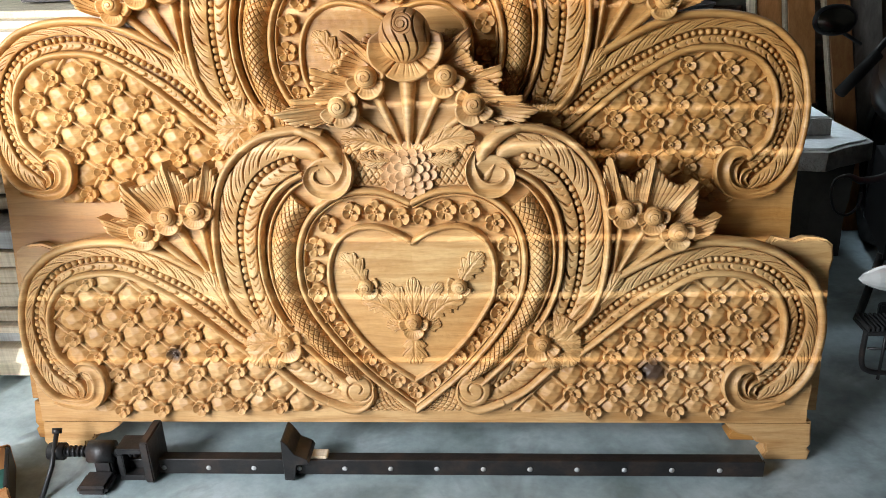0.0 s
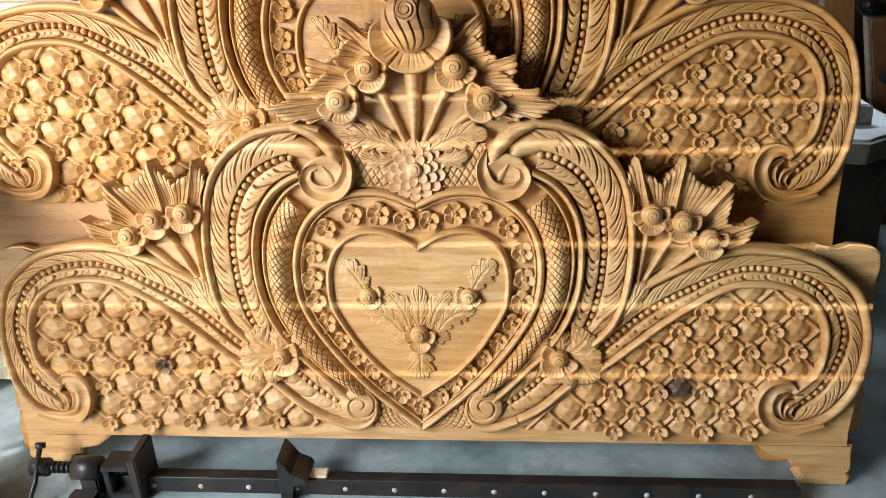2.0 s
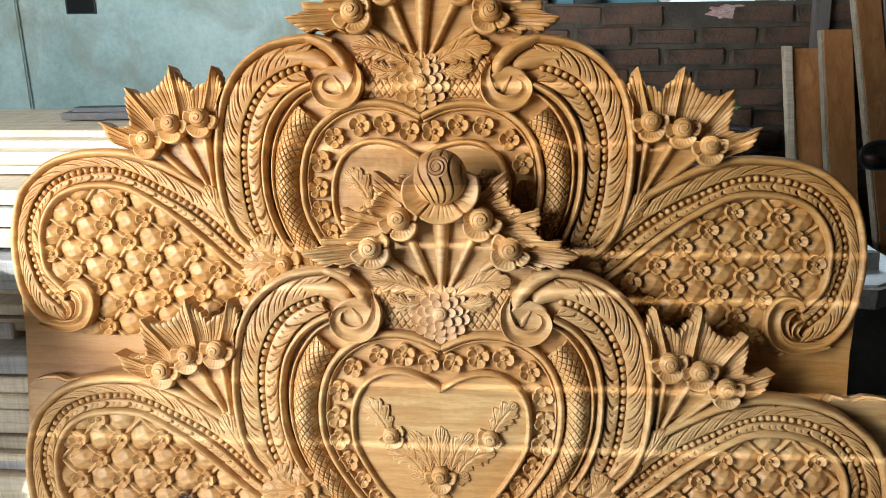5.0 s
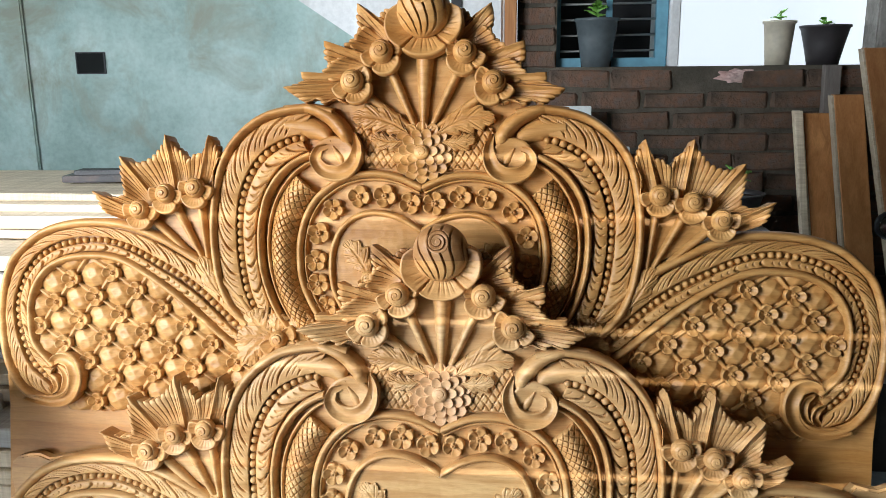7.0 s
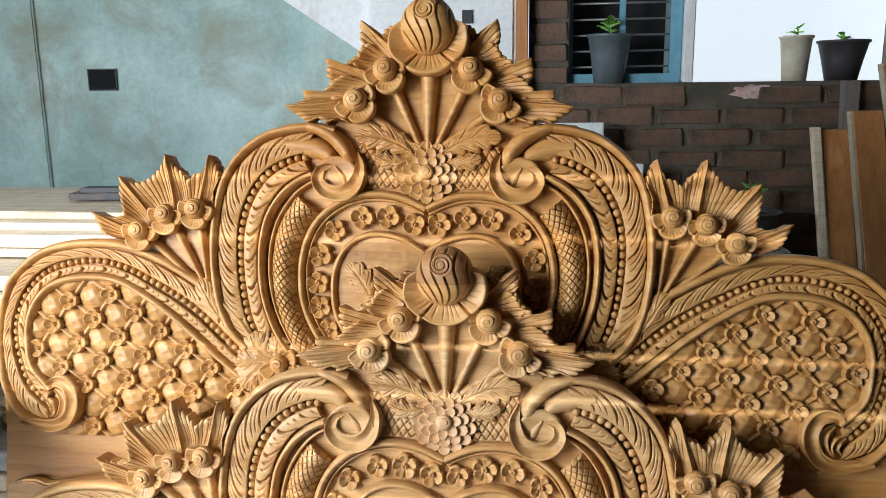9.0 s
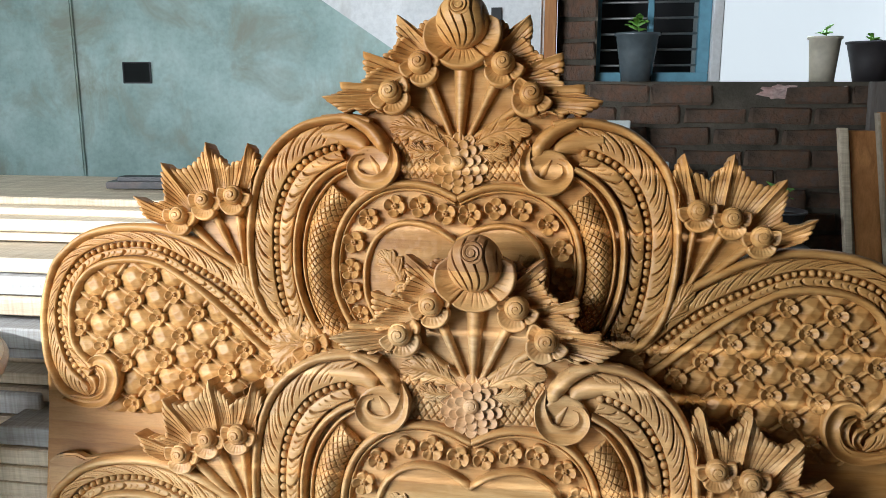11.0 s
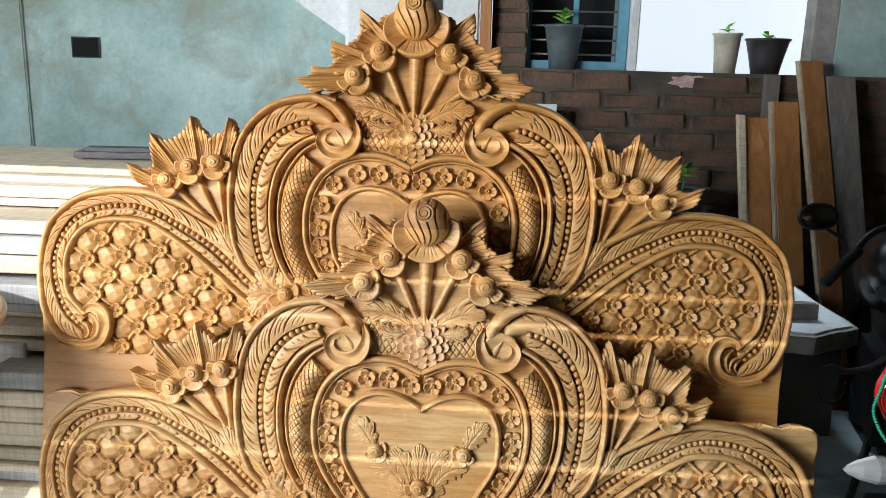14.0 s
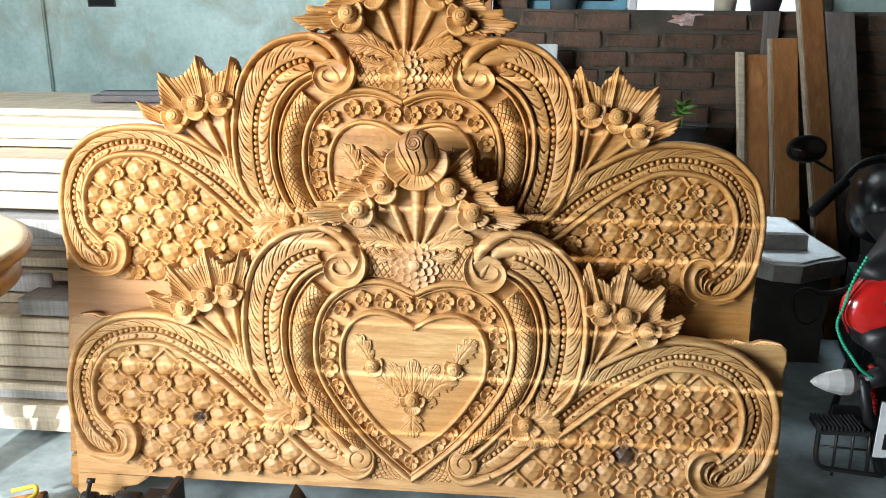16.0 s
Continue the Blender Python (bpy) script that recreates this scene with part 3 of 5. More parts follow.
FOOT_LATTICE = {-1: ((.7405, .3508), (-.0455, .0460), (-.0477, -.0431)), 1: ((.4849, .3045), (.0435, .0446), (.0477, -.0436))}
HEAD_LATTICE = {-1: ((.6386, .3367), (-.0546, -.0359), (-.0353, .0509)), 1: ((.5945, .3861), (.0505, .0375), (.0381, -.0472))}


def field(narrow, inset=0.0):
    poly = np.vstack([side(WING_IN, inset)[::12], [(.33 + 2 * inset, .235), (.27 + 2 * inset, .175), (.21 + 3 * inset, .127), (.76, .127)]])
    return np.stack(right_hand(poly[:, 0], poly[:, 1]), 1) if narrow else poly


def quilt(lattice, narrow):
    """The padded field of the wing: chiselled domes between straps that cross at the flowers."""
    us, vs = np.arange(.200, .845, .0023), np.arange(.127, .462, .0023)
    P = np.stack(np.meshgrid(us, vs), -1)
    o, a, b = (np.array(q) for q in lattice)
    ab = (P - o) @ np.linalg.inv(np.array([a, b]).T).T
    fa, fb = ab[..., 0] - np.floor(ab[..., 0]) - .5, ab[..., 1] - np.floor(ab[..., 1]) - .5
    cell = np.floor(ab[..., 0]) * 3.7 + np.floor(ab[..., 1]) * 1.9
    dome = .0185 * np.clip(1 - 4.6 * (np.abs(fa) ** 2.2 + np.abs(fb) ** 2.2) ** (2 / 2.2), 0, 1) ** .60
    ea, eb = .5 - np.abs(fa), .5 - np.abs(fb)
    strap = .0135 * np.clip(1 - (np.minimum(ea, eb) / .066) ** 4, 0, 1) ** .5
    facet = .0024 * np.abs(np.sin(70 * P[..., 0] + 150 * P[..., 1] + cell)) * np.abs(np.sin(140 * P[..., 0] - 90 * P[..., 1] + 2 * cell))
    H = np.maximum(dome - facet * (dome > .002), strap) - .004
    keep = inside(field(narrow), P)
    idx = -np.ones(keep.shape, int)
    idx[keep] = np.arange(keep.sum())
    V = np.dstack([P, H])[keep]
    q = np.stack([idx[:-1, :-1], idx[:-1, 1:], idx[1:, 1:], idx[1:, :-1]], -1).reshape(-1, 4)
    return V, q[(q >= 0).all(1)]


def lattice_nodes(lattice, narrow):
    poly = field(narrow, .013)
    o, a, b = (np.array(q) for q in lattice)
    hub = np.array([*right_hand(np.array(.765), np.array(.19))]) if narrow else np.array([.765, .19])
    pts = np.array([o + i * a + j * b for i in range(-10, 11) for j in range(-10, 11)])
    return [tuple(p) for p, kept in zip(pts, inside(poly, pts)) if kept and np.hypot(*(p - hub)) > .057]


def carved_half(board, mat, s, shared, lattice, narrow):
    """All carving of one half of a board. s: 1 or -1; narrow: carved to the narrower shape."""
    flip = mirrored if s < 0 else warped if narrow else (lambda g: g)

    def put(name, geom, label=""):
        return part(name, flip(geom), mat, board, label)

    def place(name, key, u, v, h=0.0, turn=0.0, size=1.0, own=False):
        if narrow and not own:
            u, v = (float(q) for q in right_hand(np.array(u), np.array(v)))
        ob = new(name, shared[key])
        ob.parent = board
        ob.matrix_local = pose(s * u, v, h, 0, 0, turn if s > 0 else 180 - turn) @ Matrix.Diagonal((size, size, size, 1))
        return ob

    # wing
    w1, w2, w3 = between(WING_OUT, WING_BEAD, .36), between(WING_OUT, WING_BEAD, .80), between(WING_BEAD, WING_IN, .26)
    w4 = between(WING_BEAD, WING_IN, .70)
    put("wing_rim", roll(between(WING_OUT, WING_BEAD, .16), .0095, .022, 9))
    put("wing_leaf_band", ribbon(w1, w2, 15, nicks(.046, .024, .013, .013, .003)))
    put("wing_leaf_band", ribbon(w3, w4, 13, nicks(.050, .020, .010, .013, .003, False)))
    put("wing_moulding", roll(WING_IN, .0085, .025, 9))
    put("wing_volute", volute([(.792, .224), (.772, .239), (.745, .235), (.730, .209), (.733, .180), (.750, .157), (.785, .147), (.850, .154)], [.006, .014, .017, .017, .016, .013, .010, .005], .038))
    put("wing_volute", volute([(.778, .222), (.758, .208), (.753, .186), (.764, .165), (.788, .154)], [.003, .009, .011, .009, .003], .031))
    put("wing_volute", volute([(.798, .201), (.782, .192), (.777, .176), (.792, .162)], [.003, .008, .008, .003], .027))
    field_mesh = quilt(lattice[s], narrow)
    part("quilted_field", field_mesh if s > 0 else mirrored(field_mesh), mat, board)
    for u, v in lattice_nodes(lattice[s], narrow):
        place("lattice_flower", "flower4", u, v, .006, random.uniform(-12, 12), random.uniform(.94, 1.08), True)
    for u, v in beads_along(between(w2, w3, .5), .0068, .0158):
        place("bead", "bead", u, v, .003, 0, random.uniform(.9, 1.08))

    # arch
    a1, a2, a3 = between(ARCH_OUT, ARCH_BEAD, .26), between(ARCH_OUT, ARCH_BEAD, .88), between(ARCH_BEAD, ARCH_IN, .20)
    a4 = between(ARCH_BEAD, ARCH_IN, .76)
    put("arch_rim", roll(between(ARCH_OUT, ARCH_BEAD, .10), .0095, .030, 9))
    put("arch_leaf_band", ribbon(a1[40:], a2[40:], 21, nicks(.052, .036, .015, .016, .004)))
    put("arch_leaf_band", ribbon(a3[30:], a4[30:], 19, nicks(.054, .034, .015, .016, .004, False)))
    put("arch_moulding", roll(ARCH_IN[26:], .0075, .031, 9))
    put("arch_moulding", roll(between(ARCH_IN, HATCH_OUT, .78)[36:], .0045, .022, 7))
    put("volute_hollow", polar(.046, lambda r, a: .017 + .006 * r**2, 8, 32, at=(.181, .668), base=.0))
    put("arch_leaf", roll(curve([(.285, .736), (.245, .734), (.212, .724), (.188, .704)], 60), np.interp(np.linspace(0, 1, 60), [0, .5, .85, 1], [.014, .022, .016, .003]), .022, 11))
    put("arch_volute", roll(curve([(.290, .774), (.232, .770), (.192, .753), (.166, .728), (.155, .706), (.152, .690)], 80), np.interp(np.linspace(0, 1, 80), [0, .3, .7, .9, 1], [.004, .011, .017, .015, .003]), np.interp(np.linspace(0, 1, 80), [0, .35, .85, 1], [.016, .034, .034, .014]), 13))
    put("arch_volute", volute([(.141, .722), (.133, .690), (.143, .656), (.168, .640), (.199, .644), (.217, .664), (.212, .686), (.196, .693)], [.003, .011, .016, .018, .017, .015, .012, .006], .040))
    put("volute_crescent", roll(curve([(.184, .694), (.172, .676), (.164, .660), (.152, .650)], 40), np.interp(np.linspace(0, 1, 40), [0, .5, 1], [.004, .013, .004]), .022, 11))
    put("scaled_body", ribbon(HATCH_OUT[90:], HATCH_IN[90:], 53, hatched(.010, .026, .0165, .0066)))
    for u, v in beads_along(ARCH_BEAD, .0075, .0165):
        place("bead", "bead", u, v, .006, 0, random.uniform(1.0, 1.2))

    # heart
    put("heart_rim", roll(HEART_OUT, .0085, .025, 9))
    put("heart_rim", roll(side(HEART_OUT, -.011), .0035, .015, 7))
    put("heart_moulding", roll(HEART_IN, .0075, .024, 9))
    for u, v in ((.025, .581), (.077, .595), (.130, .593), (.184, .566), (.213, .516), (.218, .460), (.213, .412), (.195, .364), (.165, .326), (.133, .291), (.101, .259), (.070, .231), (.040, .204)):
        place("heart_flower", random.choice(("flower4", "flower5")) if v > .35 else "flower4", u, v, .002, random.uniform(-25, 25), random.uniform(1.10, 1.22) if v > .35 else random.uniform(.92, 1.02))
    place("panel_petals", "skirt", .102, .424, .012, -120, .72)
    place("panel_bud", "bud", .104, .426, .016, 40, .78)
    for p, q, w, h, n, b in (((.106, .430), (.158, .500), .030, .011, 4, .06), ((.034, .342), (.116, .396), .030, .009, 4, .16), ((.020, .350), (.066, .434), .027, .010, 3, .10), ((.020, .338), (.060, .345), .020, .008, 2, -.08)):
        put("panel_leaf", leaf(p, q, w, .6 * h, n, b, .001, .0148, n=56, m=21, depth=.0036))

    # hatched corner and sprig beside the rosette
    put("hatched_corner", ribbon(curve([(.030, .646), (.085, .652), (.150, .648)], 70), curve([(.035, .70), (.085, .735), (.140, .735)], 70), 56, hatched_flat))
    put("sprig", leaf((.030, .722), (.145, .752), .034, .013, 4, .10, .014, .009, depth=.005))
    put("sprig", leaf((.040, .706), (.105, .716), .022, .011, 3, -.10, .010, .009, depth=.005))
    put("hatched_corner", ribbon(curve([(.012, .128), (.05, .128), (.120, .128)], 60), curve([(.012, .134), (.05, .160), (.088, .190)], 60), 44, hatched_flat))

    # lower scroll between the small flower and the tip of the heart
    low_out = curve([(.345, .255), (.305, .220), (.256, .177), (.205, .149), (.150, .131)], 90)
    low_in = curve([(.285, .316), (.243, .284), (.20, .241), (.170, .212), (.152, .196)], 90)
    tail = curve([(.205, .149), (.150, .131), (.116, .139), (.098, .163), (.097, .188)], 60)
    put("lower_rim", roll(low_out, .0085, .020, 9))
    put("lower_leaf_band", ribbon(between(low_out, low_in, .15), between(low_out, low_in, .52), 13, nicks(.045, .03, .008, .006, .006)))
    put("lower_leaf_band", ribbon(between(low_out, low_in, .66), between(low_out, low_in, .9), 11, nicks(.04, -.02, .007, .007, .006)))
    put("lower_moulding", roll(low_in, .0085, .028, 9))
    for u, v in beads_along(between(low_out, low_in, .59), .007, .0158)[1:]:
        place("bead", "bead", u, v, .004, 0, 1.0)
    put("lower_volute", roll(tail, np.interp(np.linspace(0, 1, 60), [0, .4, 1], [.008, .012, .004]), .024, 9))
    put("volute_button", polar(.0385, lambda r, a: .026 * np.sqrt(np.clip(1 - (.78 * r) ** 4, 0, 1)) - .0065 * groove(1.75 * r + a / (2 * np.pi), .13) * (r > .2) * (r < .93), 24, 64, at=(.133, .183)))

    # small flower at the crossing
    for p, w, b in (((.226, .348), .040, .10), ((.352, .354), .044, -.10), ((.366, .245), .046, .12), ((.318, .236), .030, .0), ((.292, .350), .030, .0), ((.380, .300), .036, .0)):
        put("corner_leaf", leaf((.298, .298), p, w, .014, 4, b, .014, .010, n=44, m=19, depth=.005))
    place("corner_petals", "skirt", .290, .294, .020, -122, 1.05)
    place("corner_bud", "bud", .290, .297, .024, 60, .85)

    # palmette of leaves, buds and stems above the wing
    put("palmette", fan([(.610, .536), (.566, .552), (.520, .570), (.480, .588), (.440, .585)],
                        [(.628, .538), (.664, .552), (.676, .572), (.680, .593), (.662, .586), (.640, .583), (.622, .592), (.626, .616), (.630, .642), (.622, .664), (.606, .656), (.584, .656), (.561, .667), (.545, .684), (.527, .708), (.514, .690), (.500, .680), (.486, .662), (.470, .674), (.456, .676), (.447, .690), (.436, .708), (.424, .690), (.420, .664), (.430, .640), (.430, .606)],
                        [(.680, .593), (.622, .664), (.527, .708), (.436, .708)], rise=.028))
    for (u, v), w in (((.582, .550), .010), ((.528, .582), .010), ((.468, .594), .009)):
        put("palmette_stem", stem((.446, .432), (u, v), .004, w, .010, .020))
    put("stem_sheath", leaf((.415, .378), (.466, .462), .028, .018, 2, .0, .008, .006))
    for u, v, turn in ((.585, .558, -85), (.530, .592, -85), (.467, .604, -80)):
        place("bud_petals", "skirt", u, v - .004, .026, turn, .95)
        place("palmette_bud", "bud", u, v, .032, random.uniform(0, 360), .92)

    # crest
    put("crest_leaf", fan([(.030, .935), (.050, .905), (.085, .880)],
                          [(.060, .962), (.074, .968), (.086, .962), (.095, .950), (.108, .962), (.131, .973), (.137, .948), (.133, .930), (.140, .915), (.152, .900), (.140, .880)], [(.131, .973)], base=.010))
    put("crest_leaf", fan([(.080, .905), (.092, .872), (.110, .845)],
                          [(.118, .935), (.134, .922), (.143, .905), (.158, .900), (.170, .887), (.196, .900), (.201, .872), (.192, .856), (.200, .838), (.186, .822)], [(.196, .900)], base=.014))
    put("crest_leaf", fan([(.105, .855), (.118, .825), (.125, .792)],
                          [(.165, .872), (.186, .860), (.200, .846), (.216, .834), (.240, .838), (.246, .822), (.275, .808), (.253, .790), (.236, .780), (.218, .789), (.200, .778), (.182, .788), (.160, .780)], [(.240, .838), (.275, .808)], base=.018, rise=.026))
    for u, v, w in ((.130, .806, .011), (.072, .856, .011)):
        put("crest_stem", stem((.012, .725), (u, v), .006, w, .012, .022))
    for u, v, turn in ((.141, .821, -125), (.083, .880, -115)):
        place("bud_petals", "skirt", u, v - .003, .030, turn, 1.08)
        place("crest_bud", "bud", u, v, .038, random.uniform(0, 360), 1.05)


def hatched_flat(s, l):
    x = s * .055
    return .010 - .0062 * np.maximum(groove((l + x) / .0160, .14), groove((l - x) / .0160, .14)) + 0 * l


def volute(pts, widths, height):
    c = curve(pts, 70)
    w = np.interp(np.linspace(0, 1, 70), np.linspace(0, 1, len(widths)), widths)
    h = height * (0.45 + 0.55 * w / max(widths))
    s = np.linspace(-1, 1, 15)
    P = np.stack([side(c, w * k) for k in s], 1)
    H = h[:, None] * (0.62 + 0.38 * np.abs(s[None, :]) ** 1.6 - 0.10 * s[None, :]) * np.clip((1.02 - np.abs(s[None, :])) / 0.12, 0.55, 1)
    return grid(P, H, -.001)


def carved_middle(board, mat, shared, pink):
    heart = np.vstack([HEART_IN, HEART_IN[::-1][1:-1] * (-1, 1)])
    heart = np.vstack([heart, heart[:1]])
    mid = np.tile([[0.0, .40]], (len(heart), 1))
    part("heart_panel", ribbon(mid, heart, 10, lambda s, l: .011 + .004 * np.cos(s * 1.5) + 0 * l, None), mat, board)
    for p, q, w, n in (((0, .345), (0, .448), .027, 2), ((0, .322), (0, .244), .034, 3)):
        part("panel_leaf", leaf(p, q, w, .006, n, 0, .001, .0148, n=56, m=21, depth=.0036), mat, board)

    def place(name, key, u, v, h, turn=0.0, size=1.0):
        ob = new(name, shared[key])
        ob.parent = board
        ob.matrix_local = pose(u, v, h, 0, 0, turn) @ Matrix.Diagonal((size, size, size, 1))
        return ob

    place("panel_petals", "skirt", 0, .338, .015, -90, .86)
    place("panel_bud", "bud", 0, .345, .018, 100, .85)
    place("heart_flower", "flower5", 0, .178, .001, 18, .95)
    part("crest_stem", stem((0, .725), (0, .895), .006, .020, .014, .024), mat, board)
    # layered rosette
    ros = part("rosette", polar(.040, lambda r, a: .007 + .008 * (1 - r), 8, 36, at=(0, 0)), pink, board)
    ros.matrix_local = pose(-.002, .684, .004)
    for n, rad, h, size, tilt in ((14, .047, .006, 1.0, 5), (11, .034, .009, .92, 4), (7, .021, .012, .80, 3)):
        for k in range(n):
            a = 360 * k / n + n
            ob = new("petal", shared["petal"])
            ob.parent = ros
            ob.matrix_local = pose(0, 0, 0, 0, 0, a) @ pose(rad, 0, h, 0, tilt, 0) @ Matrix.Diagonal((size, size, size, 1))
    part("button", moved(bud(.0150, .010, .3, 1.6), pose(0, 0, .015)), pink, ros)
    # the rose on top
    part("rose_petals", moved(rose_cup(.080, .034), pose(0, .936, .022)), mat, board)
    part("rose_bud", moved(rose(.053, .058), pose(0, .962, .034) @ Matrix.Diagonal((1, 1.04, 1, 1))), mat, board)


def small_carvings(mat, tag):
    """Meshes shared by the repeated small carvings of one board."""
    def petal():
        t, s = np.linspace(0, 1, 14), np.linspace(-1, 1, 11)
        S, T = np.meshgrid(s, t)
        w = .0128 * np.sqrt(np.clip(1 - np.clip((T - .45) / .55, -.8, 1) ** 2, 0.004, 1))
        P = np.dstack([(T - .5) * .030, S * w])
        return grid(P, .002 + .0065 * T**1.5 - .003 * (1 - S**2) * np.sin(np.pi * T), -.012)
    ball = bmesh.new()
    bmesh.ops.create_uvsphere(ball, u_segments=10, v_segments=7, radius=.0072)
    for v in ball.verts:
        v.co.z *= 1.25
    ball_mesh = bpy.data.meshes.new("bead" + tag)
    ball.to_mesh(ball_mesh)
    ball.free()
    ball_mesh.materials.append(mat)
    ball_mesh.polygons.foreach_set("use_smooth", [True] * len(ball_mesh.polygons))
    return {
        "flower4": made("lattice_flower", *blossom(.0205, 4, .0150), mat),
        "flower5": made("heart_flower", *blossom(.0210, 5, .0150), mat),
        "bud": made("carved_bud", *bud(.0225, .029, 1.0), mat),
        "skirt": made("bud_petals", *petal_skirt(.0415, .0165), mat),
        "petal": made("petal", *petal(), TEAK_PINK if mat is TEAK_FOOT else mat),
        "bead": ball_mesh,
    }


def silhouette(bottom, narrow):
    """The sawn outline of a board, both halves, down to v = bottom."""
    half = [(.895, bottom), (.895, .13), (.900, .20)] + [tuple(p) for p in WING_OUT[333:1126:22]]
    half += [(.56, .530), (.600, .560), (.605, .630), (.56, .648), (.528, .680), (.487, .650), (.45, .665), (.428, .655)]
    half += [tuple(p) for p in ARCH_OUT[240:54:-15]]
    half += [(.205, .780), (.235, .810), (.185, .845), (.175, .875), (.135, .900), (.115, .945), (.05, .975)]
    right = [tuple(float(q) for q in right_hand(np.array(u), np.array(v))) if narrow else (u, v) for u, v in half]
    return right + [(-u, v) for u, v in half[::-1]]


def foot_outline():
    return [(.700, .096), (.712, .082), (.735, .066), (.772, .058), (.776, .046), (.796, .040), (.800, .022), (.792, .014), (.800, .0), (.894, .0), (.900, .022), (.893, .030), (.900, .040), (.897, .096)]


def post_outline():
    return [(.800, .11), (.785, .505), (.797, .519), (.820, .515), (.840, .511), (.862, .519), (.886, .518), (.910, .512), (.924, .500), (.928, .470), (.921, .440), (.923, .300), (.919, .11)]


def carved_board(name, label, mat, at, tilt, bottom, tag, lattice, narrow, pink):
    """A whole board leaning back; tilt: degrees by which it hangs aslant in its own plane."""
    board = thing(name, label, "bed board", at)
    board.matrix_world = pose(*at, 90 - BOARD_LEAN, 0, 0) @ pose(0, 0, 0, 0, 0, tilt)
    shared = small_carvings(mat, tag)
    part("panel", prism(silhouette(bottom, narrow), -.034, 0.0, .003), mat, board, smooth=False)
    carved_half(board, mat, 1, shared, lattice, narrow)
    carved_half(board, mat, -1, shared, lattice, False)
    carved_middle(board, mat, shared, pink)
    return board


footboard = carved_board("footboard", "pale carved teak footboard with heart, roses and scrolls", TEAK_FOOT, FOOT_AT, 0, .095, "_a", FOOT_LATTICE, True, TEAK_PINK)
for flip in (lambda g: g, lambda g: [(-u, v) for u, v in g]):
    part("foot", prism(flip(foot_outline()), -.050, -.004, .004), TEAK_FOOT, footboard, smooth=False)
    part("corner_post", prism(flip(post_outline()), -.060, -.0345, .005), TEAK_FOOT, footboard, smooth=False)
headboard = carved_board("headboard", "tall carved teak headboard leaning behind the footboard", TEAK_HEAD, HEAD_AT, HEAD_TILT, -.36, "_b", HEAD_LATTICE, False, TEAK_HEAD)
for s_, flip in ((1, lambda g: g), (-1, lambda g: [(-u, v) for u, v in g])):
    part("foot", prism([(u, v - .459 - .85 * s_ * math.sin(radians(HEAD_TILT))) for u, v in flip(foot_outline())], -.050, -.004, .004), TEAK_HEAD, headboard, smooth=False)

# ---- more mesh helpers ----
def tube(pts, r, seg=8, smooth_pts=0):
    """A round bar through points, with a radius or one for each point."""
    p = np.array(pts, float)
    if smooth_pts:
        k = np.linspace(0, len(p) - 1, smooth_pts)
        e = np.vstack([2 * p[0] - p[1], p, 2 * p[-1] - p[-2]])
        out = []
        for t in k:
            i = min(int(t), len(p) - 2)
            f = t - i
            a, b, c, d = e[i:i + 4]
            out.append(0.5 * (2 * b + (c - a) * f + (2 * a - 5 * b + 4 * c - d) * f**2 + (3 * b - a - 3 * c + d) * f**3))
        p = np.array(out)
    r = np.interp(np.linspace(0, 1, len(p)), np.linspace(0, 1, np.size(r)), np.ravel(r)) if np.size(r) > 1 else np.full(len(p), r)
    V, F, up = [], [], Vector((0.31, 0.17, 0.93))
    g = np.gradient(p, axis=0)
    for q, d, rad in zip(p, g, r):
        d = Vector(d).normalized()
        x = d.cross(up).normalized()
        y = d.cross(x).normalized()
        for k in range(seg):
            a = 2 * math.pi * k / seg
            V.append(tuple(Vector(q) + float(rad) * (math.cos(a) * x + math.sin(a) * y)))
    n = len(p)
    for j in range(n - 1):
        for k in range(seg):
            F.append((j * seg + k, j * seg + (k + 1) % seg, (j + 1) * seg + (k + 1) % seg, (j + 1) * seg + k))
    F.append(tuple(range(seg - 1, -1, -1)))
    F.append(tuple(range((n - 1) * seg, n * seg)))
    return V, F


def lathe(profile, seg=28, at=(0, 0, 0)):
    """A turned shape from (radius, height) pairs, about the upright axis."""
    V, F = [], []
    for r, z in profile:
        for k in range(seg):
            a = 2 * math.pi * k / seg
            V.append((at[0] + r * math.cos(a), at[1] + r * math.sin(a), at[2] + z))
    n = len(profile)
    for j in range(n - 1):
        for k in range(seg):
            F.append((j * seg + k, j * seg + (k + 1) % seg, (j + 1) * seg + (k + 1) % seg, (j + 1) * seg + k))
    return V, F


def loft(sections, seg=24, power=2.4):
    """A hull through upright rounded sections (x, y, z, half width, half height) along y."""
    V, F = [], []
    for x, y, z, w, h in sections:
        for k in range(seg):
            a = 2 * math.pi * k / seg
            c, s = math.cos(a), math.sin(a)
            V.append((x + w * math.copysign(abs(c) ** (2 / power), c), y, z + h * math.copysign(abs(s) ** (2 / power), s)))
    n = len(sections)
    for j in range(n - 1):
        for k in range(seg):
            F.append((j * seg + k, (j + 1) * seg + k, (j + 1) * seg + (k + 1) % seg, j * seg + (k + 1) % seg))
    F.append(tuple(range(seg)))
    F.append(tuple(range(n * seg - 1, (n - 1) * seg - 1, -1)))
    return V, F


def structure(name, geom, mat, label, category, smooth=False):
    return tagged(part(name, geom, mat, smooth=smooth), label, category, kind="structure")


